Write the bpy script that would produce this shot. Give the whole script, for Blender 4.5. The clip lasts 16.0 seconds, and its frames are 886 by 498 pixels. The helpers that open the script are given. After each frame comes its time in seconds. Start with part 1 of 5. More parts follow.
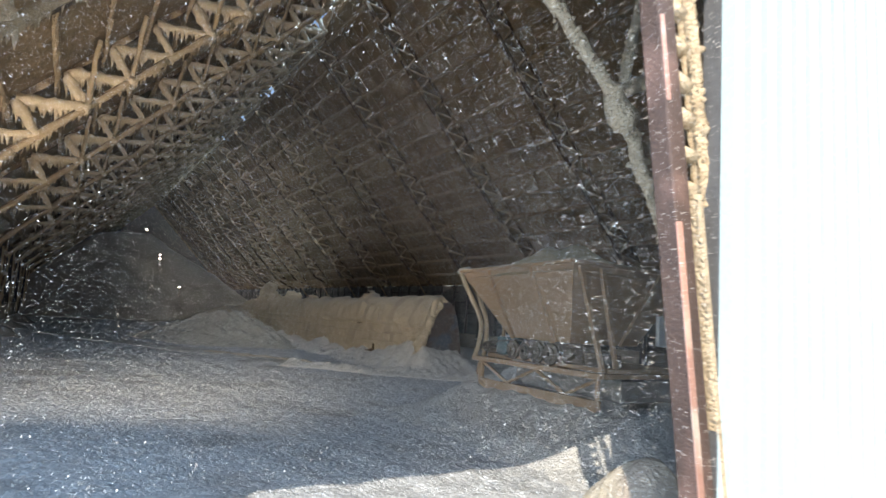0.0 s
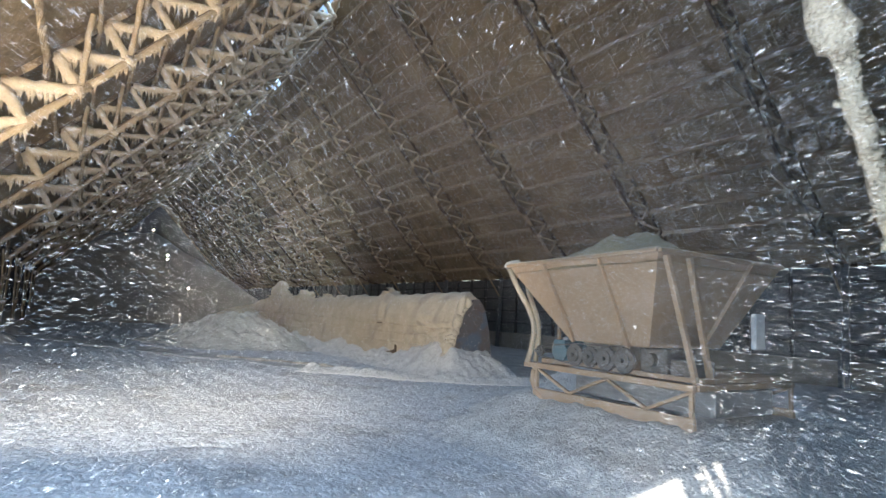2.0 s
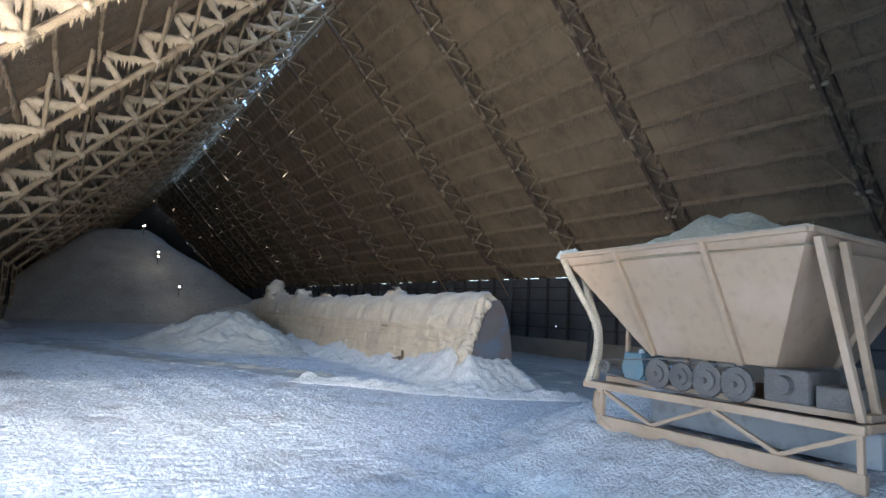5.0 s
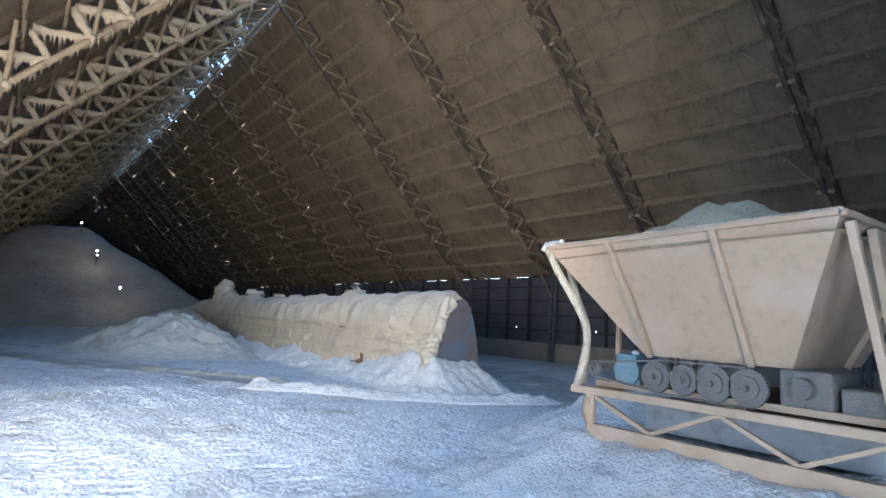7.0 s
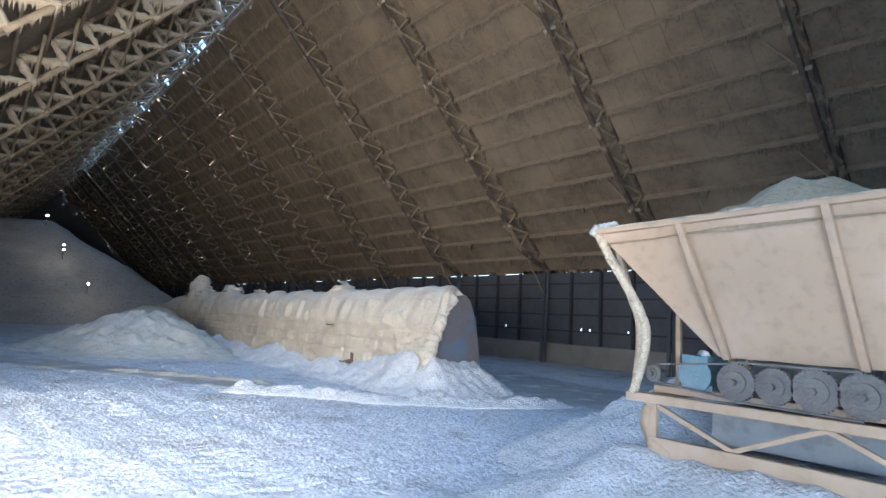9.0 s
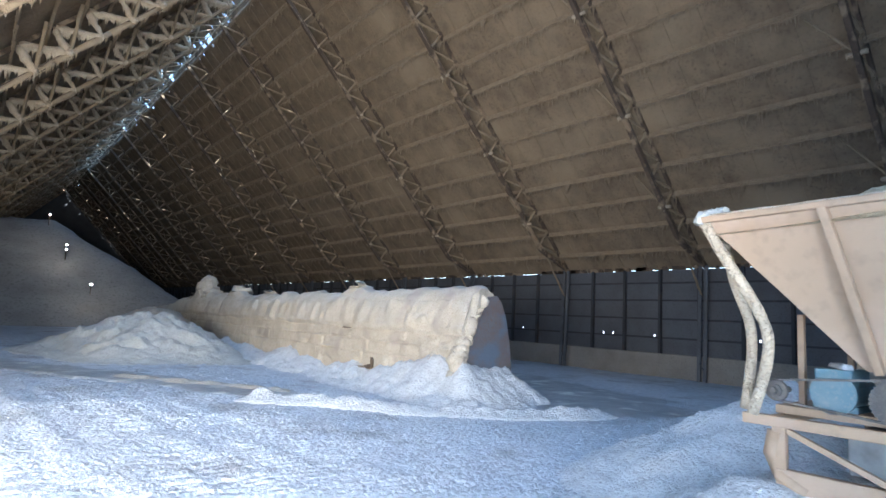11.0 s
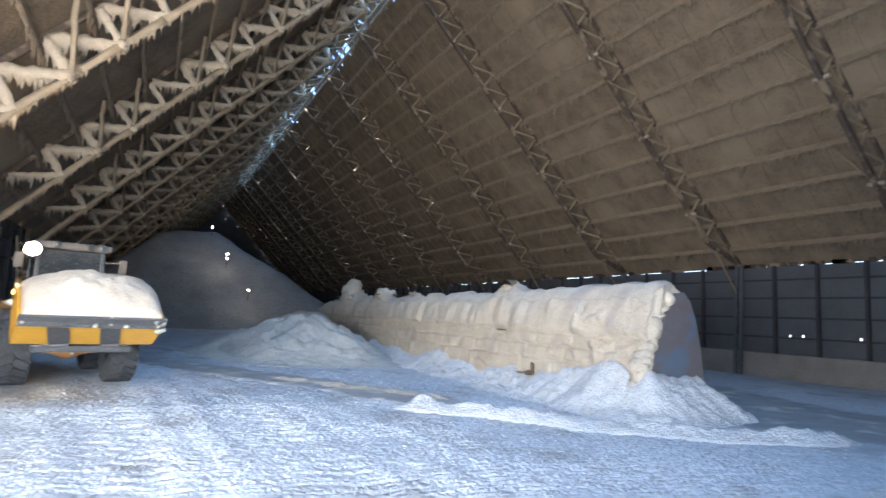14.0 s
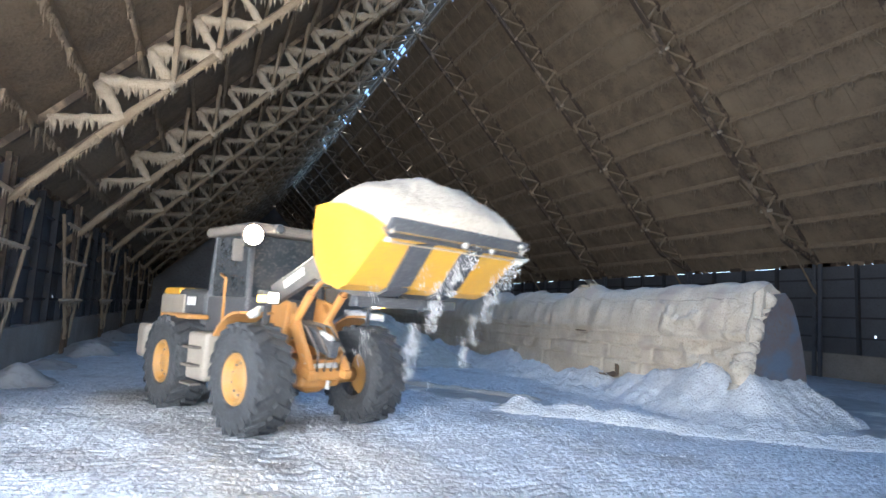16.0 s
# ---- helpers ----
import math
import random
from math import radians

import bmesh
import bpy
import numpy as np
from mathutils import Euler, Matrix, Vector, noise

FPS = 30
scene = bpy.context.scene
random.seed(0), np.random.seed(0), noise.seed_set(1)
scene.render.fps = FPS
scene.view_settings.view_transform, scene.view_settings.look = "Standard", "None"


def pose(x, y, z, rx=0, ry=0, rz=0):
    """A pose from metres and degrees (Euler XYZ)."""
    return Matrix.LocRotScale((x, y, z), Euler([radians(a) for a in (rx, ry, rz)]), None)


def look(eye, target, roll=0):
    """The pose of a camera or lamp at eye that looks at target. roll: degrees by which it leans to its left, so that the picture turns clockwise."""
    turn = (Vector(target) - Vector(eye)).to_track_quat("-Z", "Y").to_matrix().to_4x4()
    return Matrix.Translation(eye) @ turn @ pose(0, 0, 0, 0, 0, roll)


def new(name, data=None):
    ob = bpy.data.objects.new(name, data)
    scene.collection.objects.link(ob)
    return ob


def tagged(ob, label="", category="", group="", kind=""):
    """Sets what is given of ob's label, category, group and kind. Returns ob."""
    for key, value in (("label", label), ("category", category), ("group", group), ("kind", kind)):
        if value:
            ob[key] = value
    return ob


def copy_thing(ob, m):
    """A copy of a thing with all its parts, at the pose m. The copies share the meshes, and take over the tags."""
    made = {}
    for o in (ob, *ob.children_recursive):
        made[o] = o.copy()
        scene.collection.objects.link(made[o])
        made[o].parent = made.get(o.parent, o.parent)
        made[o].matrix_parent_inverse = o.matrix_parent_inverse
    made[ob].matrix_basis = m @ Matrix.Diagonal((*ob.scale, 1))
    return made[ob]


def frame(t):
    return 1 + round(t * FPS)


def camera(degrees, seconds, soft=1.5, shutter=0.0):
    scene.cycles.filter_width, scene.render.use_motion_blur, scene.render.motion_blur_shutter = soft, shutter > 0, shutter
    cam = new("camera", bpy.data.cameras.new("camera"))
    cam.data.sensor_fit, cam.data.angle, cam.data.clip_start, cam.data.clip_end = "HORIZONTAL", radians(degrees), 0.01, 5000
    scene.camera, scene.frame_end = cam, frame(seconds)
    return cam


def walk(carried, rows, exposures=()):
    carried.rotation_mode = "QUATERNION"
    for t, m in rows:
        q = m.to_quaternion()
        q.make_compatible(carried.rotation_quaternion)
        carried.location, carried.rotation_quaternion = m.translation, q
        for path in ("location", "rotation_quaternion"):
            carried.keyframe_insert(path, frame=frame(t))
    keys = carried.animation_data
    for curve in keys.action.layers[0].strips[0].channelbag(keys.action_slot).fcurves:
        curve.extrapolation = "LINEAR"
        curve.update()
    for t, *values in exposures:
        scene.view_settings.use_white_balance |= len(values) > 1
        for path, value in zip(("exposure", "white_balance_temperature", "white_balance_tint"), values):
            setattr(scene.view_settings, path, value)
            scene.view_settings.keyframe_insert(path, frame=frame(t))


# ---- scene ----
cam = camera(74.9, 16.0, soft=1.55, shutter=0.5)

PATH = [
    (0, (-11.439, -10.316, 2.103), (-10.37, -8.643, 2.341), 3.9),
    (0.5, (-11.455, -9.921, 2.127), (-10.397, -8.239, 2.358), 3.3),
    (1, (-11.406, -9.548, 2.157), (-10.351, -7.864, 2.38), 2.8),
    (1.5, (-11.324, -9.065, 2.177), (-10.268, -7.381, 2.399), 2.8),
    (2, (-11.169, -8.507, 2.192), (-10.117, -6.82, 2.412), 2.8),
    (2.5, (-11.088, -8.179, 2.26), (-10.046, -6.485, 2.477), 2.8),
    (3, (-11.035, -7.963, 2.256), (-9.994, -6.27, 2.477), 2.6),
    (3.5, (-10.785, -7.338, 2.229), (-9.74, -5.647, 2.451), 3.0),
    (6, (-10.081, -5.522, 2.177), (-8.999, -3.856, 2.406), 2.9),
    (6.5, (-9.994, -5.289, 2.151), (-8.855, -3.662, 2.386), 2.9),
    (7, (-9.95, -5.031, 2.139), (-8.765, -3.438, 2.377), 2.9),
    (7.5, (-9.906, -4.757, 2.112), (-8.684, -3.193, 2.352), 2.9),
    (8, (-9.861, -4.344, 2.102), (-8.621, -2.793, 2.339), 3.1),
    (8.5, (-9.782, -3.966, 2.059), (-8.533, -2.422, 2.297), 3.0),
    (11, (-9.536, -2.257, 2.066), (-8.294, -0.709, 2.307), 3.0),
    (11.5, (-9.502, -1.917, 2.052), (-8.269, -0.361, 2.293), 3.0),
    (12, (-9.489, -1.623, 2.052), (-8.264, -0.06, 2.29), 3.0),
    (12.5, (-9.435, -1.319, 2.036), (-8.247, 0.273, 2.274), 2.9),
    (13, (-9.371, -1.016, 2.031), (-8.264, 0.633, 2.266), 2.9),
    (13.5, (-9.332, -0.724, 1.996), (-8.324, 0.987, 2.231), 2.8),
    (14, (-9.389, -0.472, 1.954), (-8.514, 1.312, 2.185), 2.8),
    (14.5, (-9.629, -0.335, 1.949), (-8.848, 1.492, 2.174), 3.0),
    (15, (-9.916, -0.252, 1.951), (-9.159, 1.586, 2.17), 3.1),
    (15.5, (-10.187, -0.078, 1.949), (-9.444, 1.766, 2.165), 3.0),
    (16, (-10.477, -0.027, 1.96), (-9.726, 1.814, 2.178), 2.9),
]
walk(cam, [(t, look(eye, target, roll)) for t, eye, target, roll in PATH],
     exposures=[(0.0, 0.65, 6900, 10), (0.9, 1.2, 6850, 10), (1.6, 1.55, 6600, 10), (3.5, 1.9, 6000, 10), (5.8, 2.25, 5450, 10), (8.5, 2.4, 5400, 10), (12.5, 2.6, 5350, 10), (14.5, 2.4, 5250, 10), (16.0, 2.05, 5150, 10)])

# ---- world, sun and the daylight of the doorway ----
SUN_TRAVEL = Vector((0.58, 0.60, -0.55)).normalized()
world = bpy.data.worlds.new("world")
scene.world = world
world.use_nodes = True
_sky = world.node_tree.nodes.new("ShaderNodeTexSky")
_sky.sky_type, _sky.sun_disc = "NISHITA", False
_sky.sun_elevation = radians(33)
_sky.sun_rotation = math.atan2(-SUN_TRAVEL.x, -SUN_TRAVEL.y)
world.node_tree.links.new(_sky.outputs[0], world.node_tree.nodes["Background"].inputs[0])
world.node_tree.nodes["Background"].inputs[1].default_value = 0.12


def lamp(name, kind, m, energy, colour):
    data = bpy.data.lights.new(name, kind)
    data.energy, data.color = energy, colour
    ob = new(name, data)
    ob.matrix_world = m
    return ob


sun = lamp("sun", "SUN", look((0, 0, 60), Vector((0, 0, 60)) + SUN_TRAVEL), 4.0, (1.0, 0.93, 0.82))
sun.data.angle = radians(0.5)


def skylight(name, eye, target, energy, colour, wide, high, spread=180):
    ob = lamp(name, "AREA", look(eye, target), energy, colour)
    ob.data.shape, ob.data.size, ob.data.size_y, ob.data.spread = "RECTANGLE", wide, high, radians(spread)
    return ob


SKY_BLUE, WARM_FILL = (0.37, 0.63, 1.0), (1.0, 0.85, 0.64)
# sky's light through the doorway and added, unseen openings in ridge and west wall
skylight("door_skylight", (-10.6, -8.05, 2.25), (-7.5, 6.0, 2.2), 120.0, SKY_BLUE, 4.0, 4.2)
ridge_sky = skylight("ridge_skylight", (0, 0, 0), (0, 0, -1), 400.0, SKY_BLUE, 0.8, 28.0, 135)
ridge_sky.matrix_world = pose(0.0, 9.5, 20.2, 0, 17, 0)
skylight("unseen_bay_skylight", (-15.0, 1.0, 2.4), (0.0, 12.0, 0.5), 130.0, SKY_BLUE, 14.0, 4.0)
# warm fill lamps added for the roof, standing for light off the sunlit yard
# turned across its unseen bays, so one end stands inside the hall
skylight("warm_roof_fill", (-14.96, 1.0, 2.4), (2.0, 36.0, 14.0), 560.0, WARM_FILL, 14.0, 4.0, 110)
skylight("door_bounce", (-10.9, -8.0, 2.25), (-6.0, 26.0, 12.0), 35.0, WARM_FILL, 5.0, 4.0, 90)
# the sky through the broken ridge of the far bays
far_ridge_sky = skylight("ridge_skylight", (0, 0, 0), (0, 0, -1), 150.0, SKY_BLUE, 0.7, 60.0, 160)
far_ridge_sky.matrix_world = pose(0.0, 56.0, 20.25)

# point lamps added before the far work lamps' lenses to brighten the heap
for k, at in enumerate(((-5.1, 57.2, 9.3), (-3.7, 55.7, 6.6), (-2.1, 51.3, 3.5))):
    heap_lamp = lamp("heap_lamp", "POINT", Matrix.Translation(at), 9.0, (1.0, 0.84, 0.62))
    heap_lamp.data.shadow_soft_size = 0.12


# ---- materials ----
def material(name, base, dark, rough=0.8, metal=0.0, scale=6.0, fine=60.0, bump=0.3, mix=0.5, patch=None, patch_scale=0.6, patch_at=(0.5, 0.62), spread=0.12):
    """A weathered surface: base and dark colours mixed by fine and coarse noise, an optional patch colour, grain relief."""
    mat = bpy.data.materials.new(name)
    mat.use_nodes = True
    nt = mat.node_tree
    b = nt.nodes["Principled BSDF"]
    b.inputs["Metallic"].default_value = metal
    co = nt.nodes.new("ShaderNodeTexCoord")
    info = nt.nodes.new("ShaderNodeObjectInfo")
    shift = nt.nodes.new("ShaderNodeVectorMath")
    shift.operation = "MULTIPLY_ADD"
    nt.links.new(info.outputs["Random"], shift.inputs[0])
    shift.inputs[1].default_value = (37.0, 19.0, 53.0)
    nt.links.new(co.outputs["Object"], shift.inputs[2])

    def noisy(s, detail=6.0):
        n = nt.nodes.new("ShaderNodeTexNoise")
        n.inputs["Scale"].default_value, n.inputs["Detail"].default_value = s, detail
        nt.links.new(shift.outputs[0], n.inputs["Vector"])
        return n

    def ramp(n, lo, hi):
        r = nt.nodes.new("ShaderNodeMapRange")
        r.inputs["From Min"].default_value, r.inputs["From Max"].default_value = lo, hi
        nt.links.new(n.outputs["Fac"], r.inputs["Value"])
        return r

    def blend(fac, a, c):
        m = nt.nodes.new("ShaderNodeMix")
        m.data_type = "RGBA"
        nt.links.new(fac, m.inputs["Factor"])
        for sock, v in ((m.inputs["A"], a), (m.inputs["B"], c)):
            if isinstance(v, tuple):
                sock.default_value = (*v, 1)
            else:
                nt.links.new(v, sock)
        return m.outputs["Result"]

    n1, n2 = noisy(scale), noisy(fine, 3.0)
    col = blend(ramp(n1, 0.5 - spread, 0.5 + spread + 0.1).outputs[0], base, tuple(x * (1 - mix) + y * mix for x, y in zip(base, dark)))
    speck = ramp(n2, 0.52, 0.8)
    col = blend(speck.outputs[0], col, dark)
    if patch:
        n3 = noisy(patch_scale, 8.0)
        col = blend(ramp(n3, *patch_at).outputs[0], col, patch)
    nt.links.new(col, b.inputs["Base Color"])
    rr = nt.nodes.new("ShaderNodeMapRange")
    rr.inputs["To Min"].default_value, rr.inputs["To Max"].default_value = max(0.05, rough - 0.15), min(1.0, rough + 0.12)
    nt.links.new(n1.outputs["Fac"], rr.inputs["Value"])
    nt.links.new(rr.outputs[0], b.inputs["Roughness"])
    if bump:
        add = nt.nodes.new("ShaderNodeMath")
        add.operation = "ADD"
        nt.links.new(n1.outputs["Fac"], add.inputs[0])
        nt.links.new(n2.outputs["Fac"], add.inputs[1])
        bp = nt.nodes.new("ShaderNodeBump")
        bp.inputs["Strength"].default_value, bp.inputs["Distance"].default_value = bump, 0.045
        nt.links.new(add.outputs[0], bp.inputs["Height"])
        nt.links.new(bp.outputs[0], b.inputs["Normal"])
    return mat


def glowing(name, colour, strength):
    mat = bpy.data.materials.new(name)
    mat.use_nodes = True
    b = mat.node_tree.nodes["Principled BSDF"]
    b.inputs["Base Color"].default_value = (*colour, 1)
    b.inputs["Emission Color"].default_value = (*colour, 1)
    b.inputs["Emission Strength"].default_value = strength
    return mat


FLOOR = material("salt_floor", (0.53, 0.55, 0.57), (0.26, 0.265, 0.27), 0.6, scale=5.0, fine=15, bump=1.0, mix=0.45, patch=(0.30, 0.295, 0.29), patch_scale=0.8, patch_at=(0.54, 0.70))
DARKFLOOR = material("dark_salt_track", (0.30, 0.31, 0.31), (0.16, 0.16, 0.16), 0.35, scale=1.6, fine=40, bump=0.3, patch=(0.62, 0.62, 0.56), patch_scale=1.4, patch_at=(0.55, 0.66))
FLAKE = material("blown_salt_flake", (0.86, 0.86, 0.85), (0.7, 0.7, 0.68), 0.6, scale=3.0, fine=30, bump=0.0)
SALT = material("loose_salt", (0.56, 0.56, 0.55), (0.33, 0.325, 0.315), 0.85, scale=4.5, fine=22, bump=1.0, mix=0.45)
CREAM = material("old_salt", (0.50, 0.445, 0.355), (0.31, 0.26, 0.20), 0.9, scale=2.2, fine=22, bump=0.55, mix=0.45, patch=(0.36, 0.31, 0.26), patch_scale=0.9, patch_at=(0.56, 0.68))
GREYSALT = material("dusty_salt", (0.34, 0.33, 0.31), (0.18, 0.17, 0.16), 0.9, scale=0.5, fine=5, bump=0.4, mix=0.5)
OLDSALT = material("weathered_salt", (0.50, 0.485, 0.43), (0.32, 0.30, 0.25), 0.9, scale=3.0, fine=18, bump=1.0, mix=0.5)
YELLOWSALT = material("yellowish_salt", (0.46, 0.38, 0.24), (0.30, 0.24, 0.15), 0.9, scale=3.0, fine=20, bump=1.0, mix=0.5)
CRUST = material("salt_crust", (0.40, 0.31, 0.20), (0.24, 0.17, 0.10), 0.9, scale=3.0, fine=30, bump=0.9, mix=0.5)
FRINGE = material("brown_salt_fringe", (0.31, 0.235, 0.15), (0.17, 0.125, 0.08), 0.9, scale=3.0, fine=30, bump=0.7, mix=0.5)
CRUSTPALE = material("pale_salt_crust", (0.62, 0.51, 0.36), (0.36, 0.27, 0.18), 0.9, scale=5.0, fine=40, bump=0.9, mix=0.5)
RUST = material("rusted_steel", (0.105, 0.075, 0.05), (0.045, 0.03, 0.022), 0.85, scale=3.0, fine=45, bump=0.3, patch=(0.30, 0.22, 0.14), patch_scale=2.0, patch_at=(0.5, 0.62))
SHEET = material("dusty_roof_sheet", (0.235, 0.172, 0.105), (0.115, 0.083, 0.055), 0.9, scale=1.6, fine=9, bump=0.9, mix=0.6, patch=(0.30, 0.225, 0.14), patch_scale=0.35, patch_at=(0.48, 0.7))
WALLSHEET = material("grey_wall_sheet", (0.12, 0.125, 0.135), (0.07, 0.07, 0.075), 0.7, scale=0.9, fine=20, bump=0.2)
OUTSHEET = material("pale_blue_wall_sheet", (0.46, 0.62, 0.70), (0.40, 0.50, 0.56), 0.5, scale=1.0, fine=24, bump=0.1)
DARKSTEEL = material("dark_painted_steel", (0.055, 0.057, 0.064), (0.035, 0.034, 0.036), 0.8, scale=2.0, fine=30, bump=0.3, patch=(0.09, 0.078, 0.066), patch_scale=1.5, patch_at=(0.55, 0.75))
CONCRETE = material("salted_concrete", (0.30, 0.27, 0.23), (0.17, 0.15, 0.13), 0.9, scale=1.2, fine=20, bump=0.4)
EARTH = material("pale_ground", (0.55, 0.54, 0.52), (0.36, 0.34, 0.31), 0.9, scale=0.8, fine=14, bump=0.4)
# the door post's shaded face and sunlit edge, put into two paint colours
SHADEDPOST = material("shaded_red_post_paint", (0.075, 0.045, 0.035), (0.045, 0.03, 0.026), 0.75, scale=4, fine=50, bump=0.4, patch=(0.17, 0.10, 0.08), patch_scale=2.2, patch_at=(0.55, 0.75))
SUNLITPOST = material("sunlit_pink_paint", (0.40, 0.22, 0.17), (0.24, 0.13, 0.10), 0.7, scale=5, fine=40, bump=0.3, patch=(0.60, 0.50, 0.42), patch_scale=2.5, patch_at=(0.5, 0.7))


# ---- small builders ----
def part(name, bm, mat, parent=None, label=""):
    mesh = bpy.data.meshes.new(name)
    bm.normal_update()
    bm.to_mesh(mesh)
    bm.free()
    for m in (mat if isinstance(mat, (list, tuple)) else (mat,)):
        mesh.materials.append(m)
    ob = new(name, mesh)
    if parent:
        ob.parent = parent
    return tagged(ob, label)


def smooth(ob):
    for p in ob.data.polygons:
        p.use_smooth = True
    return ob


def thing(name, m, label, category, group="", kind=""):
    ob = new(name)
    ob.matrix_world = m
    return tagged(ob, label, category, group, kind)


def box(bm, lo, hi, bevel=0.0, m=None):
    """An axis-aligned box from corner lo to corner hi, with rounded edges."""
    size = [b - a for a, b in zip(lo, hi)]
    mid = [(a + b) / 2 for a, b in zip(lo, hi)]
    made = bmesh.ops.create_cube(bm, size=1.0, matrix=(m or Matrix()) @ Matrix.Translation(mid) @ Matrix.Diagonal((*size, 1)))
    if bevel:
        edges = list({e for v in made["verts"] for e in v.link_edges})
        bmesh.ops.bevel(bm, geom=edges, offset=bevel, segments=2, affect="EDGES", profile=0.5)


def beam(bm, a, b, w, h, up=(0, 0, 1), bevel=0.0):
    """A straight bar from a to b, w across and h along up."""
    a, b = Vector(a), Vector(b)
    d = (b - a).normalized()
    side = d.cross(Vector(up))
    side = side.normalized() if side.length > 1e-4 else Vector((1, 0, 0))
    top = side.cross(d)
    m = Matrix((side, d, top)).transposed().to_4x4()
    m.translation = (a + b) / 2
    box(bm, (-w / 2, -(b - a).length / 2, -h / 2), (w / 2, (b - a).length / 2, h / 2), bevel, m)


def tube(bm, pts, radii, sides=8, rough=0.0, seed=0, squash=1.0, closed=True):
    """A tube through the points with a radius at each, its skin pushed in and out by noise."""
    pts = [Vector(p) for p in pts]
    rings = []
    for i, p in enumerate(pts):
        d = (pts[min(i + 1, len(pts) - 1)] - pts[max(i - 1, 0)]).normalized()
        s = d.cross(Vector((0, 0, 1)) if abs(d.z) < 0.95 else Vector((1, 0, 0))).normalized()
        u = s.cross(d)
        ring = []
        for k in range(sides):
            a = 2 * math.pi * k / sides
            r = radii[i] * (1 + rough * noise.noise(Vector((seed * 7.3 + math.cos(a) * 1.3, math.sin(a) * 1.3 + seed, i * 0.9))))
            ring.append(bm.verts.new(p + s * math.cos(a) * r + u * math.sin(a) * r * squash))
        rings.append(ring)
    for r0, r1 in zip(rings, rings[1:]):
        for k in range(sides):
            bm.faces.new((r0[k], r0[(k + 1) % sides], r1[(k + 1) % sides], r1[k]))
    if closed:
        bm.faces.new(list(reversed(rings[0])))
        bm.faces.new(rings[-1])


def drip(bm, p, r, length, rnd):
    """A salt icicle hanging from p."""
    tip = bm.verts.new((p[0] + rnd.uniform(-0.3, 0.3) * r, p[1] + rnd.uniform(-0.3, 0.3) * r, p[2] - length))
    ring = [bm.verts.new((p[0] + r * math.cos(a) * rnd.uniform(0.7, 1.2), p[1] + r * math.sin(a) * rnd.uniform(0.7, 1.2), p[2])) for a in (0.3, 1.9, 3.4, 4.9)]
    for k in range(4):
        bm.faces.new((ring[k], ring[(k + 1) % 4], tip))


def crusted(bm, a, b, w, seed, drips=6.0, length=0.22, step=0.25):
    """A steel member from a to b under an uneven crust of salt with icicles below."""
    rnd = random.Random(seed)
    a, b = Vector(a), Vector(b)
    n = max(3, int((b - a).length / step))
    pts, radii = [], []
    for i in range(n + 1):
        u = i / n
        p = a.lerp(b, u)
        pts.append(p + Vector((rnd.uniform(-1, 1), rnd.uniform(-1, 1), rnd.uniform(-1, 0.5))) * w * 0.10)
        radii.append(w * (rnd.uniform(0.34, 0.62) if w > 0.19 else rnd.uniform(0.44, 0.56)))
    tube(bm, pts, radii, 6, 0.35, seed)
    flat = math.hypot(b.x - a.x, b.y - a.y) / max((b - a).length, 1e-6)
    for _ in range(int(drips * (b - a).length * flat)):
        p = a.lerp(b, rnd.random())
        drip(bm, (p.x, p.y, p.z - w * 0.15), rnd.uniform(0.18, 0.36) * w, w * 0.25 + rnd.uniform(0.2, 1.2) * rnd.random() * length, rnd)


def grid_mesh(xs, ys, fn):
    """A sheet over the lines xs and ys at the height fn(x, y)."""
    verts = [(x, y, fn(x, y)) for y in ys for x in xs]
    n = len(xs)
    faces = [(j * n + i, j * n + i + 1, (j + 1) * n + i + 1, (j + 1) * n + i) for j in range(len(ys) - 1) for i in range(n - 1)]
    return verts, faces


def sheet_object(name, verts, faces, mat):
    mesh = bpy.data.meshes.new(name)
    mesh.from_pydata(verts, [], faces)
    mesh.polygons.foreach_set("use_smooth", [True] * len(mesh.polygons))
    for m in (mat if isinstance(mat, (list, tuple)) else (mat,)):
        mesh.materials.append(m)
    return new(name, mesh)


def fbm(x, y, s, octaves=4, z=0.0):
    v, amp = 0.0, 1.0
    for _ in range(octaves):
        v += amp * noise.noise(Vector((x * s, y * s, z)))
        s, amp = s * 2.1, amp * 0.5
    return v


def span(a, b, step):
    n = max(1, round((b - a) / step))
    return [a + (b - a) * i / n for i in range(n)]


# ---- the hall ----
HALF, EAVE, TOP = 15.1, 4.9, 20.7
SLOPE = (TOP - EAVE) / HALF
SOUTH, NORTH = -8.2, 112.0
BAY, FIRST = 7.43, 10.04
# unseen open bays, added to the west wall for its lamps
OPEN_S, OPEN_N = -6.4, 8.4
TRUSS_Y = [FIRST + BAY * k for k in range(-2, 14)]
WEST_Y = [14.9 + BAY * k for k in range(-3, 13)]


def skin_z(x):
    return TOP - SLOPE * abs(x)


def lane(x, y):
    """Distance from the middle of the loader's lane, which bends past the conveyor tunnel."""
    return x - (-8.6 - 0.10 * (y - 9.6) + 0.0035 * (y - 9.6) ** 2)


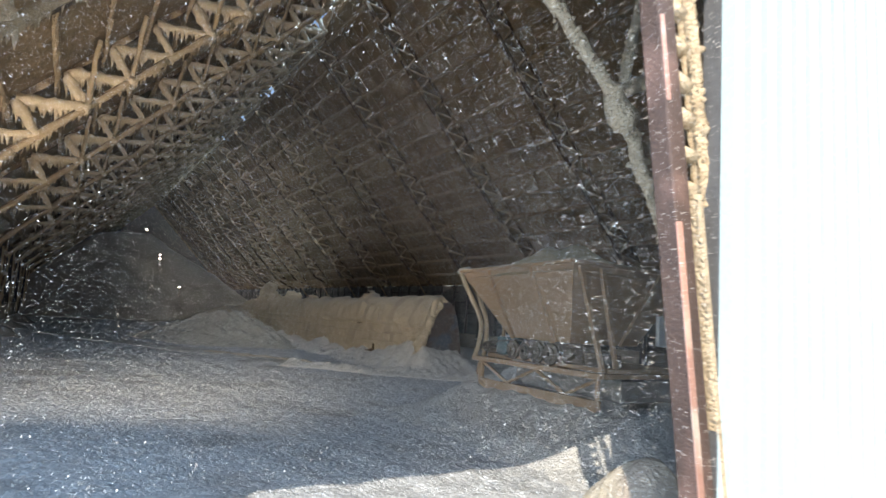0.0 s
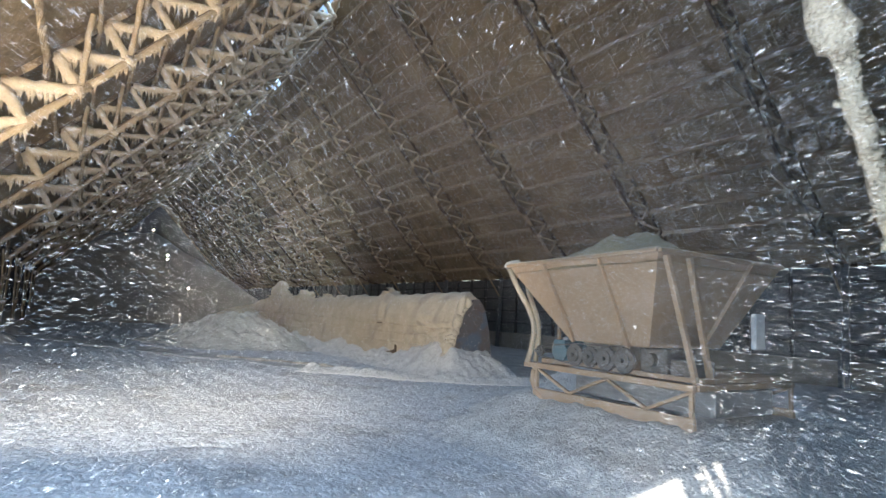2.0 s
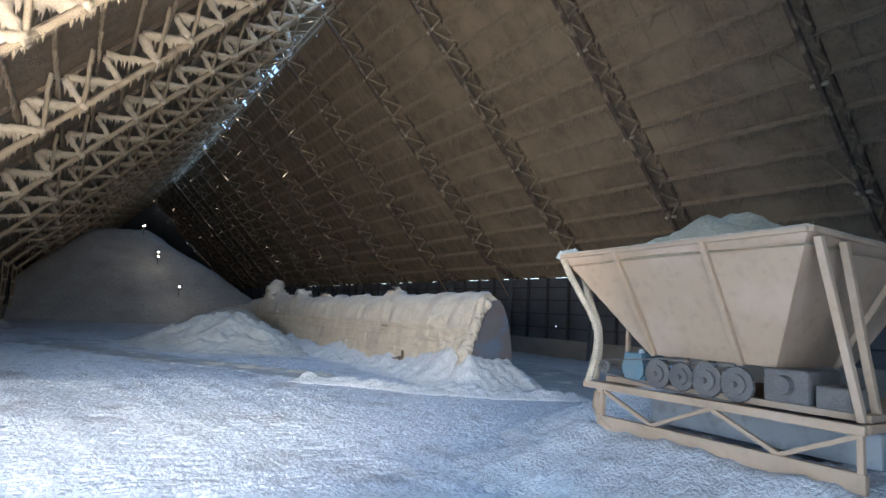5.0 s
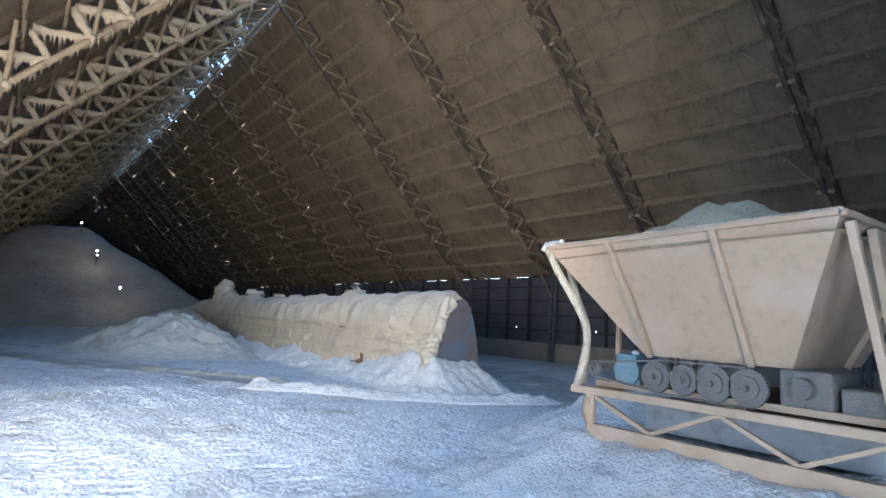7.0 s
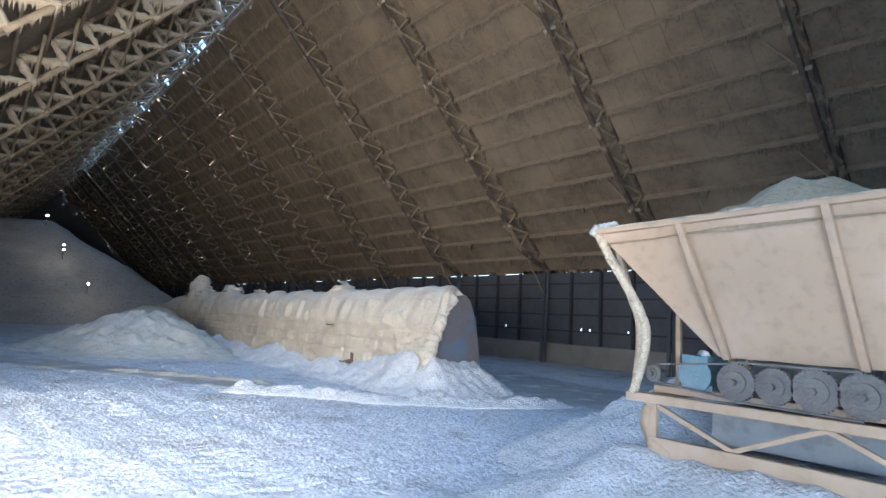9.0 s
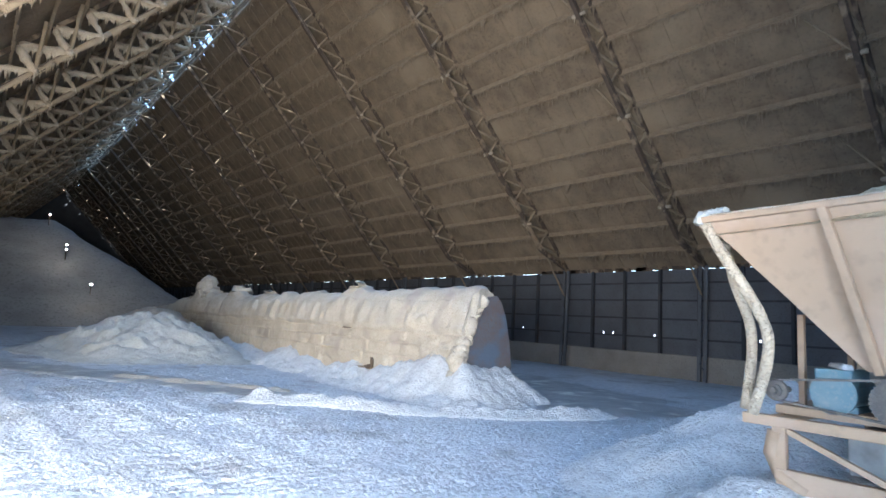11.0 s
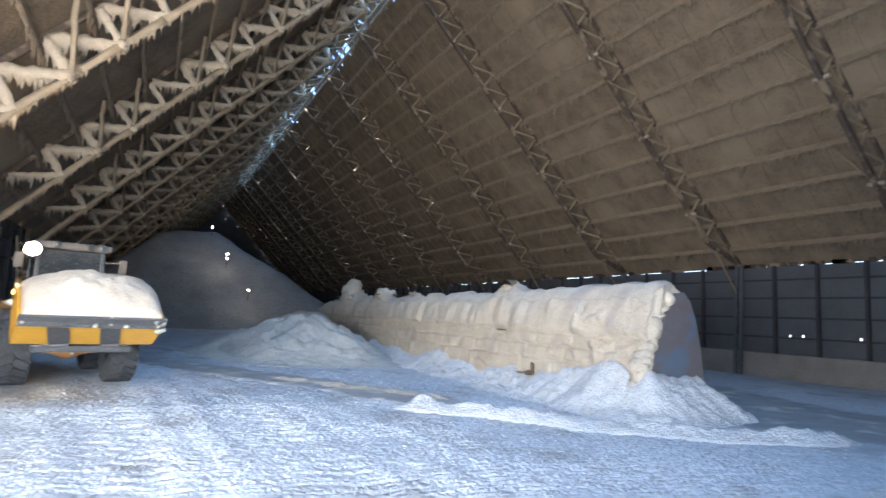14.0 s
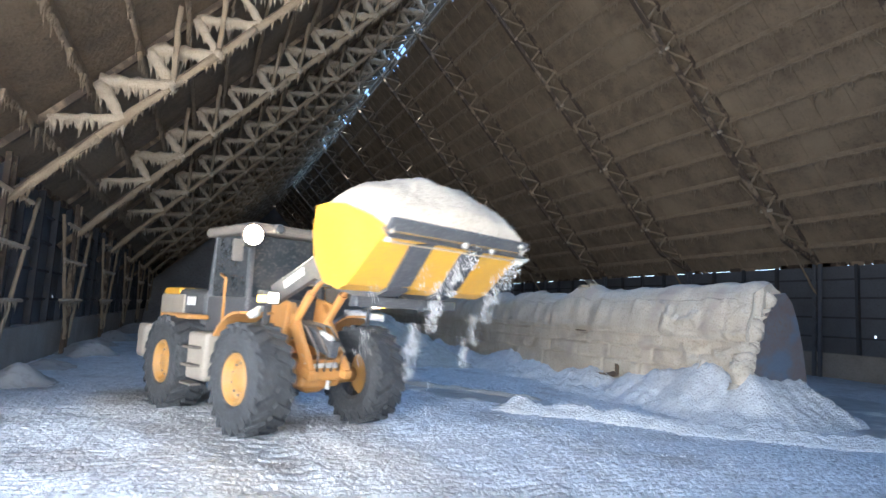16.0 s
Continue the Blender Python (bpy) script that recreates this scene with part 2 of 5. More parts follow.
def floor_height(x, y):
    h = 0.030 * fbm(x, y, 0.35, 3) + 0.012 * fbm(x, y, 2.4, 2, 3.0)
    d = lane(x, y)
    if abs(d) < 9 and -8 < y < 40:
        rut = math.exp(-((abs(d) - 1.1) / 0.42) ** 2)
        h += -0.025 * rut + 0.016 * rut * math.sin(y * 24 + 3.5 * abs(d))
        ripple = 1.3 - 2.6 * abs(math.sin(20.0 * (y + 0.30 * x + 0.012 * x * x) + 1.0 * fbm(x, y, 0.7, 2, 4.0)))
        h += 0.024 * ripple * max(0.20, min(1.0, fbm(x, y, 0.45, 2, 7.0) + 0.65)) * min(1.0, 0.5 * (9 - abs(d)))
        h += 0.010 * math.sin(9.0 * d + 1.5 * fbm(x, y, 0.4, 2)) * math.exp(-(d / 4.0) ** 2)
    h += 0.022 * max(0.0, fbm(x, y, 3.4, 3, 9.0))
    return h


xs = span(-15.0, -13.6, 0.35) + span(-13.6, 3.0, 0.095) + span(3.0, 6.0, 0.15) + span(6.0, 15.0, 0.5) + [15.0]
ys = span(SOUTH - 0.2, -4.0, 0.2) + span(-4.0, 1.0, 0.11) + span(1.0, 12.0, 0.03) + span(12.0, 16.0, 0.06) + span(16.0, 22.0, 0.12) + span(22.0, 40.0, 0.35) + span(40.0, NORTH, 2.0) + [NORTH]
floor = tagged(sheet_object("floor", *grid_mesh(xs, ys, floor_height), FLOOR), "packed white salt floor with tyre tracks and grey bare patches", "floor", kind="structure")
ground = tagged(sheet_object("ground", *grid_mesh([-600, -60, -16, 16, 60, 600], [-600, -60, -8.4, 60, 120, 700], lambda x, y: -0.12), EARTH), "pale dusty yard ground in sunlight outside the hall", "ground", kind="structure")


def roof(side, name):
    """One roof slope: sheets between purlin lines with battens over the joints, and broken gaps beside the ridge."""
    rnd = random.Random(5 + side)
    bm = bmesh.new()
    steps = [HALF + 0.03] + [HALF - 0.95 * i for i in range(1, 15)] + [1.15, 0.92, 0.75, 0.58, 0.40]
    normal = Vector((side * SLOPE, 0, 1)).normalized()

    def slab(x0, x1, y0, y1, t=0.06, lift=0.0):
        vs = []
        for dz in (lift, lift + t):
            for x, y in ((x0, y0), (x1, y0), (x1, y1), (x0, y1)):
                vs.append(bm.verts.new(Vector((side * x, y, skin_z(x))) + normal * dz))
        for f in ((0, 1, 2, 3), (7, 6, 5, 4), (0, 4, 5, 1), (1, 5, 6, 2), (2, 6, 7, 3), (3, 7, 4, 0)):
            bm.faces.new([vs[i] for i in f])

    # small broken gaps beside the ridge, and a few holes where whole sheets have slipped
    holes = ((36.4, 37.3), (37.8, 38.3), (45.5, 46.5), (54.2, 55.0), (64.0, 64.7)) if side > 0 else ((41.0, 41.3), (58.0, 58.4))
    for x0, x1 in zip(steps, steps[1:]):
        if x1 > 1.1:
            slab(x0, x1, SOUTH - 0.4, NORTH + 0.4)
            continue
        y = SOUTH - 0.4
        while y < NORTH:
            torn = 0.5 < x1 < 0.9 and any(h0 < y + 0.1 < h1 for h0, h1 in holes)
            gap = torn or (y > 26 and rnd.random() < (0.09 if x1 > 0.7 else 0.20 if side > 0 else 0.13))
            d = 0.2 if torn else rnd.uniform(0.05, 0.20) if gap else rnd.uniform(0.12, 0.5)
            if not gap:
                slab(x0, x1, y, y + d)
            y += d
    # the ridge cap, raised unseen over the first bays to keep out sun
    y = SOUTH - 0.4
    while y < NORTH:
        d = rnd.uniform(0.5, 2.2)
        # the gap left under this stretch is added for the ridge lamp
        if y < 24:
            slab(0.75, 0.0, y, y + d, 0.06, 0.55)
        else:
            slab(0.42, 0.0, y, y + d - rnd.uniform(0.0, 0.09))
        y += d
    # battens down the slope
    y = SOUTH
    while side > 0 and y < 60:
        slab(HALF, 1.2, y, y + 0.05, 0.03, -0.03)
        y += BAY / 6
    ob = part(name, bm, SHEET)
    return tagged(ob, "dark brown dusty roof sheeting with broken gaps along the ridge", "roof", kind="structure")


roof(1, "roof_east")
roof(-1, "roof_west")


def truss(side):
    """A crusted steel lattice rafter of one roof slope; its ridge end stands over the origin."""
    t = thing("roof_truss", Matrix(), "rusty lattice steel roof truss thickly crusted with tan salt", "truss", "roof trusses")
    n = 14
    low = lambda x: (side * x, 0, 19.15 - SLOPE * x if x < 12.7 or side < 0 else EAVE + 0.02 + (15.0 - x) * 0.40)  # noqa: E731
    high = lambda x: (side * x, 0, skin_z(x) - 0.16)  # noqa: E731
    bm = bmesh.new()
    for a, b in ((15.0, 12.7), (12.7, 0.2)):
        beam(bm, low(a), low(b), 0.20, 0.16, (0, 1, 0), 0.01)
    part("lower_chord", bm, RUST, t)
    bm = bmesh.new()
    beam(bm, high(14.9), high(0.1), 0.16, 0.12, (0, 1, 0), 0.01)
    part("upper_chord", bm, RUST, t)
    bm = bmesh.new()
    for i in range(9):
        a, b = 14.6 - i * 1.6, 13.0 - i * 1.6
        crusted(bm, Vector(low(a)) + Vector((0, -0.05, -0.02)), Vector(low(b)) + Vector((0, -0.05, -0.02)), 0.20 if side < 0 else 0.06, 40 * side + i, 32.0 if side < 0 else 6.0, 0.34 if side < 0 else 0.14, 0.4)
    smooth(part("salt_coat", bm, CRUST, t, "tan salt crust with icicles"))
    xs_low = [12.55 - 0.95 * i for i in range(n)]
    for i, x in enumerate(xs_low):
        for q, xx in enumerate((x + 1.48, x + 0.56)):
            if xx > 14.6:
                continue
            bm = bmesh.new()
            crusted(bm, low(x), high(max(xx, 0.3)), (0.13 + 0.05 * ((i * 7 + q * 3) % 4) / 3) * (1.75 if side < 0 else 0.62), 100 * i + 10 * q + side, 42.0 if side < 0 else 9.0, 0.42 if side < 0 else 0.2, 0.14)
            smooth(part("web_member", bm, CRUSTPALE if side < 0 else CRUST, t))
        if i % 3 == 1 or (side < 0 and i % 3 == 2):
            for s in ((-1, 1) if side < 0 else (1,)):
                bm = bmesh.new()
                crusted(bm, low(x), (side * (x - 0.1), s * 1.25, skin_z(x - 0.1) - 0.2), 0.13 if side < 0 else 0.07, 900 * i + 7 * s + side, 7.0, 0.2, 0.25)
                smooth(part("fly_brace", bm, CRUST, t))
            bm = bmesh.new()
            crusted(bm, Vector(low(x)) + Vector((0, -0.25, 0)), Vector(low(x)) + Vector((0, 0.25, 0)), 0.24 if side < 0 else 0.14, 1900 * i + side, 10.0, 0.25, 0.1)
            smooth(part("gusset", bm, CRUSTPALE, t))
    return t


for side, places in ((-1, WEST_Y), (1, TRUSS_Y)):
    base_truss = truss(side)
    base_truss.matrix_world = pose(0, places[0], 0)
    for y in places[1:]:
        copy_thing(base_truss, pose(0, y, 0))


def ridge_lattice(seed):
    """The light bracing under one ridge bay; pale crust gives it a lit look."""
    t = thing("ridge_bracing", Matrix(), "light steel ridge bracing in a pale salt crust", "bracing", "ridge bracing")
    rnd = random.Random(seed)
    for x, z in ((-1.45, 18.85), (-1.0, 19.25), (0.6, 19.75)):
        bm = bmesh.new()
        crusted(bm, (x, 0, z), (x, BAY, z), 0.08, seed + int(x * 10), 7, 0.4, 0.2)
        smooth(part("rail", bm, CRUSTPALE, t))
    for k in range(7):
        y = BAY * (k + 0.2) / 7
        bm = bmesh.new()
        a, b = ((-1.45, 18.85), (0.6, 19.75)) if k % 2 else ((0.6, 19.75), (-1.45, 18.85))
        crusted(bm, (a[0], y, a[1]), (b[0], y + 0.7 + rnd.uniform(-0.3, 0.3), b[1]), 0.06, seed + 20 + k, 6, 0.3, 0.15)
        smooth(part("brace", bm, CRUST, t))
        bm = bmesh.new()
        crusted(bm, (-1.45, y, 18.85), (-1.0, y + rnd.uniform(-0.4, 0.4), 19.25), 0.11, seed + 40 + k, 16, 0.45, 0.12)
        smooth(part("hanger", bm, CRUSTPALE, t))
    return t


ridge_bases = [ridge_lattice(3000), ridge_lattice(3100)]
for k in range(10):
    m = pose(0, TRUSS_Y[4] + BAY * k, 0)
    if k < 2:
        ridge_bases[k].matrix_world = m
    else:
        copy_thing(ridge_bases[k % 2], m)


def purlin(seed):
    p = thing("purlin", Matrix(), "rusty roof purlin hung with a fringe of salt icicles", "purlin", "roof purlins")
    rnd = random.Random(seed)
    bm = bmesh.new()
    box(bm, (-0.04, 0.05, -0.20), (0.04, BAY - 0.05, -0.04), 0.008)
    part("rail", bm, FRINGE, p)
    bm = bmesh.new()
    pts = [(0, BAY * i / 24, -0.21 + rnd.uniform(-0.02, 0.02)) for i in range(25)]
    tube(bm, pts, [rnd.uniform(0.03, 0.065) for _ in pts], 5, 0.3, seed)
    for _ in range(150):
        y = rnd.uniform(0.1, BAY - 0.1)
        clump = max(0.15, min(1.0, 0.6 + 1.1 * noise.noise(Vector((y * 1.3, seed * 5.0, 0.0)))))
        drip(bm, (rnd.uniform(-0.03, 0.03), y, -0.21), rnd.uniform(0.03, 0.07), (rnd.uniform(0.15, 0.75) * rnd.random() + 0.05) * clump, rnd)
    smooth(part("salt_fringe", bm, FRINGE, p, "tan salt icicles"))
    return p


purlins = [purlin(s) for s in (1, 2, 3)]
count = 0
for side in (-1, 1):
    for i in range(15):
        x = 14.2 - 0.95 * i
        for k in range(10):
            m = Matrix.Translation((side * x, (TRUSS_Y if side > 0 else WEST_Y)[k], skin_z(x) - 0.02))
            if count < 3:
                purlins[count].matrix_world = m
            else:
                copy_thing(purlins[(count * 7 + k) % 3], m)
            count += 1


def far_purlins():
    """The purlins of the far bays, too many and too small to tell apart."""
    bm = bmesh.new()
    for side in (-1, 1):
        for i in range(15):
            x = 14.2 - 0.95 * i
            beam(bm, (side * x, TRUSS_Y[10], skin_z(x) - 0.16), (side * x, TRUSS_Y[-1], skin_z(x) - 0.16), 0.10, 0.2)
    return tagged(part("far_purlins", bm, FRINGE), "rusty salt-hung purlins of the far bays", "purlins", kind="stuff")


far_purlins()


def side_wall(side, name):
    """A side wall: concrete plinth, ribbed sheets on posts and girts, a slit of daylight under the eave."""
    rnd = random.Random(31 + side)
    top = EAVE - 0.045 if side > 0 else EAVE + 0.02
    bm = bmesh.new()
    y = SOUTH
    holes = sorted((20.8, 15.35, 14.8, 12.55, 7.9)) if side > 0 else [17.4, 23.0, 26.5, 33.0]
    x0 = side * (HALF + 0.05)
    start = OPEN_N if side < 0 else SOUTH
    if side < 0:
        box(bm, (x0 - 0.04, SOUTH, 0.95), (x0, OPEN_S, top))
        box(bm, (x0 - 0.04, OPEN_S, 4.4), (x0, OPEN_N, top))
    cuts = [start] + [v for h in holes for v in (h - 0.05, h + 0.05)] + [NORTH]
    for i, (a, b) in enumerate(zip(cuts, cuts[1:])):
        if i % 2 == 0:
            box(bm, (min(x0, x0 + side * 0.04), a, 0.95), (max(x0, x0 + side * 0.04), b, top))
        else:
            box(bm, (min(x0, x0 + side * 0.04), a, 0.95), (max(x0, x0 + side * 0.04), b, 1.76))
            box(bm, (min(x0, x0 + side * 0.04), a, 1.90), (max(x0, x0 + side * 0.04), b, top))
    w = part(name, bm, WALLSHEET)
    tagged(w, "dark grey sheet wall with small holes letting in daylight", "wall", kind="structure")
    bm = bmesh.new()
    box(bm, (min(side * 14.8, side * 15.3), start, -0.1), (max(side * 14.8, side * 15.3), NORTH, 1.05), 0.02)
    if side < 0:
        box(bm, (-15.3, SOUTH, -0.1), (-14.8, OPEN_S, 1.05), 0.02)
    part("plinth", bm, CONCRETE, w, "salt-stained concrete plinth")
    y = FIRST - BAY * 2 + 0.3
    while y < 100:
        if side < 0 and OPEN_S < y < OPEN_N:
            y += BAY / 4
            continue
        bm = bmesh.new()
        box(bm, (min(side * 14.92, side * 15.10), y - 0.06, 1.0), (max(side * 14.92, side * 15.10), y + 0.06, EAVE - 0.02), 0.01)
        part("post", bm, DARKSTEEL, w)
        y += BAY / 4
    for z in (1.75, 2.6, 3.45, 4.25):
        bm = bmesh.new()
        box(bm, (min(side * 15.0, side * 15.06), start, z - 0.04), (max(side * 15.0, side * 15.06), NORTH, z + 0.04), 0.008)
        part("girt", bm, DARKSTEEL, w)
    bm = bmesh.new()
    y = SOUTH
    while y < NORTH:
        d = rnd.uniform(1.5, 5.0)
        if rnd.random() < 0.45 and not (side > 0 and 9 < y + d and y < 28):
            box(bm, (min(side * 15.0, side * 15.14), y, EAVE - 0.06), (max(side * 15.0, side * 15.14), y + d, EAVE + 0.12))
        elif rnd.random() < 0.9:
            for _ in range(6):
                yy = y + rnd.random() * d
                box(bm, (min(side * 15.0, side * 15.14), yy, EAVE - 0.06), (max(side * 15.0, side * 15.14), yy + rnd.uniform(0.1, 0.6), EAVE + 0.12))
        y += d
    part("eave_flashing", bm, RUST, w)
    return w


side_wall(1, "wall_east")
side_wall(-1, "wall_west")

DOOR_L, DOOR_R, DOOR_H = -14.0, -8.12, 4.4


def gable(y, name, door):
    """A gable wall of ribbed sheets under the roof slopes."""
    bm = bmesh.new()

    def panel(x0, x1, z0):
        zs = [min(skin_z(x0), TOP) - 0.03, min(skin_z(x1), TOP) - 0.03]
        vs = [bm.verts.new((x, y + dy, z)) for dy in (-0.06, 0.06) for x, z in ((x0, z0), (x1, z0), (x1, zs[1]), (x0, zs[0]))]
        for f in ((0, 1, 2, 3), (7, 6, 5, 4), (0, 4, 5, 1), (1, 5, 6, 2), (2, 6, 7, 3), (3, 7, 4, 0)):
            bm.faces.new([vs[i] for i in f])

    edges = [-HALF, DOOR_L, DOOR_R, 0, HALF]
    for x0, x1 in zip(edges, edges[1:]):
        panel(x0, x1, DOOR_H if door and (x0, x1) == (DOOR_L, DOOR_R) else -0.1)
    w = tagged(part(name, bm, WALLSHEET), "tall gable wall of dark sheets" + (" with a wide open doorway" if door else ""), "wall", kind="structure")
    if door:
        bm = bmesh.new()
        x = DOOR_R + 0.15
        while x < 1.0:
            top = skin_z(x) - 0.4
            vs = [bm.verts.new((x + dx, y - 0.065 - dy, z)) for z in (-0.1, top) for dx, dy in ((0, 0), (0.05, 0.035), (0.10, 0.035), (0.15, 0))]
            for k in range(3):
                bm.faces.new((vs[k], vs[k + 1], vs[k + 5], vs[k + 4]))
            x += 0.2
        vs = [bm.verts.new(v) for v in ((DOOR_R, y - 0.068, -0.1), (HALF, y - 0.068, -0.1), (HALF, y - 0.068, 4.8), (0, y - 0.068, TOP - 0.2), (DOOR_R, y - 0.068, skin_z(DOOR_R) - 0.2))]
        bm.faces.new(vs)
        part("outer_cladding", bm, OUTSHEET, w, "pale blue corrugated cladding in full sun")
    return w


gable(SOUTH, "wall_south", True)
gable(NORTH, "wall_north", False)


def wall_column(seed):
    """A column of the west wall with crossed bracing and salt heaped at its foot."""
    t = thing("wall_column", Matrix(), "rusty lattice column with crossed braces and salt at its foot", "column", "west wall columns")
    for y in (-0.22, 0.22):
        bm = bmesh.new()
        beam(bm, (0, y, -0.05), (0, y, 4.9), 0.12, 0.09, (0, 1, 0), 0.01)
        part("leg", bm, RUST, t)
    for k in range(6):
        bm = bmesh.new()
        s = 1 if k % 2 else -1
        crusted(bm, (0, -0.22 * s, 0.6 + 0.7 * k), (0, 0.22 * s, 1.3 + 0.7 * k), 0.06, seed + k, 5, 0.15, 0.15)
        smooth(part("lacing", bm, CRUST, t))
    for s in (-1, 1):
        bm = bmesh.new()
        crusted(bm, (0.05, 0.25 * s, 0.5), (0.05, 2.3 * s, 4.3), 0.10, seed + 20 + s, 9, 0.3, 0.2)
        smooth(part("brace", bm, CRUST, t))
    for z in (1.75, 3.0, 4.1):
        bm = bmesh.new()
        crusted(bm, (0.08, -1.7, z), (0.08, 1.7, z), 0.10, seed + 30 + int(z), 14, 0.28, 0.2)
        smooth(part("crusted_rail", bm, CRUSTPALE, t))
    return t


def east_column():
    """A plain paired column under an east truss, leaning a little into the hall."""
    t = thing("wall_column", Matrix(), "dark painted steel wall column under a roof truss", "column", "east wall columns")
    for y in (-0.13, 0.13):
        bm = bmesh.new()
        beam(bm, (14.62, y, -0.05), (14.78, y, 4.95), 0.10, 0.16, (0, 1, 0), 0.01)
        part("leg", bm, WALLSHEET, t)
    for k in range(7):
        bm = bmesh.new()
        beam(bm, (14.56, -0.11, 0.5 + 0.6 * k), (14.56, 0.11, 0.8 + 0.6 * k), 0.03, 0.06, (1, 0, 0))
        part("batten", bm, WALLSHEET, t)
    bm = bmesh.new()
    crusted(bm, (14.66, 0, 3.6), (13.2, 0, 5.45), 0.09, 5300, 5, 0.15, 0.2)
    smooth(part("knee_brace", bm, FRINGE, t))
    return t


east_base = east_column()
east_base.matrix_world = pose(0, TRUSS_Y[1], 0)
for y in TRUSS_Y[2:10]:
    copy_thing(east_base, pose(0, y, 0))

column_base = wall_column(5000)
for k, y in enumerate([v for v in WEST_Y if OPEN_N < v < 80]):
    if k == 0:
        column_base.matrix_world = pose(-14.55, y, 0)
    else:
        copy_thing(column_base, pose(-14.55, y, 0))


def sun_blocker():
    """An unseen roof on posts, added to keep sun out of the west bays."""
    t = thing("lean_to_roof", pose(-15.3, 1.0, 0), "unseen sheet roof added to keep sun out of the west bays", "roof", kind="structure")
    bm = bmesh.new()
    beam(bm, (0, 0, 4.55), (-7.5, 0, 3.75), 19.0, 0.06, (0, 0, 1))
    part("sheet", bm, SHEET, t)
    for y in (-9.0, -3.0, 3.0, 9.0):
        bm = bmesh.new()
        beam(bm, (-7.3, y, -0.1), (-7.3, y, 3.75), 0.14, 0.14, (0, 1, 0), 0.01)
        part("post", bm, RUST, t)
    return t


sun_blocker()

# ---- paints for the machines ----
TAN = material("tan_hopper_paint", (0.40, 0.275, 0.17), (0.31, 0.215, 0.135), 0.75, scale=1.1, fine=9, bump=0.15, mix=0.3, patch=(0.45, 0.32, 0.22), patch_scale=1.0, patch_at=(0.5, 0.7))
TEAL = material("blue_green_motor_paint", (0.10, 0.19, 0.22), (0.24, 0.25, 0.24), 0.6, scale=4, fine=30, bump=0.15)
GREASE = material("greasy_dark_steel", (0.12, 0.105, 0.09), (0.20, 0.17, 0.14), 0.8, 0.0, scale=6, fine=40, bump=0.3)
BLUEPLATE = material("faded_blue_steel_plate", (0.12, 0.12, 0.13), (0.13, 0.09, 0.075), 0.6, 0.1, scale=1.8, fine=14, bump=0.15, mix=0.7, patch=(0.10, 0.13, 0.18), patch_scale=1.3, patch_at=(0.5, 0.62))
YELLOW = material("yellow_machine_paint", (0.62, 0.335, 0.025), (0.42, 0.25, 0.08), 0.45, scale=3, fine=30, bump=0.08, mix=0.3)
RIM = material("dusty_orange_rim_paint", (0.43, 0.225, 0.05), (0.30, 0.21, 0.12), 0.6, scale=5, fine=30, bump=0.1, mix=0.5)
ORANGE = material("orange_machine_paint", (0.46, 0.22, 0.055), (0.42, 0.26, 0.12), 0.5, scale=3, fine=30, bump=0.1, mix=0.4)
CHARCOAL = material("charcoal_machine_paint", (0.055, 0.058, 0.065), (0.16, 0.155, 0.15), 0.5, scale=3, fine=30, bump=0.1, mix=0.4)
PALEGREY = material("pale_dusted_paint", (0.31, 0.275, 0.225), (0.25, 0.22, 0.19), 0.6, scale=2.5, fine=26, bump=0.1)
TYRE = material("dusty_tyre_rubber", (0.035, 0.037, 0.040), (0.085, 0.09, 0.095), 0.85, scale=4, fine=20, bump=0.3, mix=0.4)
GLASS = material("dark_cab_glass", (0.03, 0.035, 0.04), (0.10, 0.10, 0.10), 0.15, scale=2, fine=20, bump=0.0)
WHITE = material("white_lettering_paint", (0.78, 0.78, 0.76), (0.55, 0.53, 0.5), 0.6, scale=6, fine=40, bump=0.0)
LAMP = glowing("lit_work_lamp", (1.0, 0.72, 0.40), 130.0)
FAR_LAMP = glowing("far_lit_lamp", (1.0, 0.90, 0.75), 12.0)
HEADLAMP = glowing("lit_headlamp", (1.0, 0.72, 0.38), 25.0)
AMBER = glowing("amber_signal", (1.0, 0.55, 0.05), 4.0)


def mound(name, cx, cy, rx, ry, h, mat, label, seed, power=1.0, n=48, lump=0.10, scale=1.2, base=-0.12, group=""):
    """A heap of loose salt with an uneven outline and surface."""
    bm = bmesh.new()
    rings = []
    for j in range(n // 2 + 1):
        u = j / (n // 2)
        ring = []
        for k in range(n):
            a = 2 * math.pi * k / n
            edge = 1 + 0.22 * noise.noise(Vector((math.cos(a) * 1.2 + seed, math.sin(a) * 1.2, seed * 0.7)))
            x, y = rx * u * edge * math.cos(a), ry * u * edge * math.sin(a)
            z = h * (1 - u ** power) if power != 1 else h * (0.5 + 0.5 * math.cos(math.pi * u)) ** 0.85
            z += (lump * fbm(x + seed * 9, y, scale, 5) + 0.25 * lump * fbm(x, y + seed, scale * 5, 2)) * min(1, 3 * (1 - u)) + (base if u > 0.999 else 0)
            ring.append(bm.verts.new((x, y, z)) if j else None)
        if j == 0:
            ring = [bm.verts.new((0, 0, h + lump * fbm(seed * 9, 0, scale, 4)))]
        rings.append(ring)
    for k in range(n):
        bm.faces.new((rings[0][0], rings[1][k], rings[1][(k + 1) % n]))
        for r0, r1 in zip(rings[1:], rings[2:]):
            bm.faces.new((r0[k], r1[k], r1[(k + 1) % n], r0[(k + 1) % n]))
    ob = smooth(part(name, bm, mat))
    ob.matrix_world = pose(cx, cy, 0)
    return tagged(ob, label, "salt heap", group)


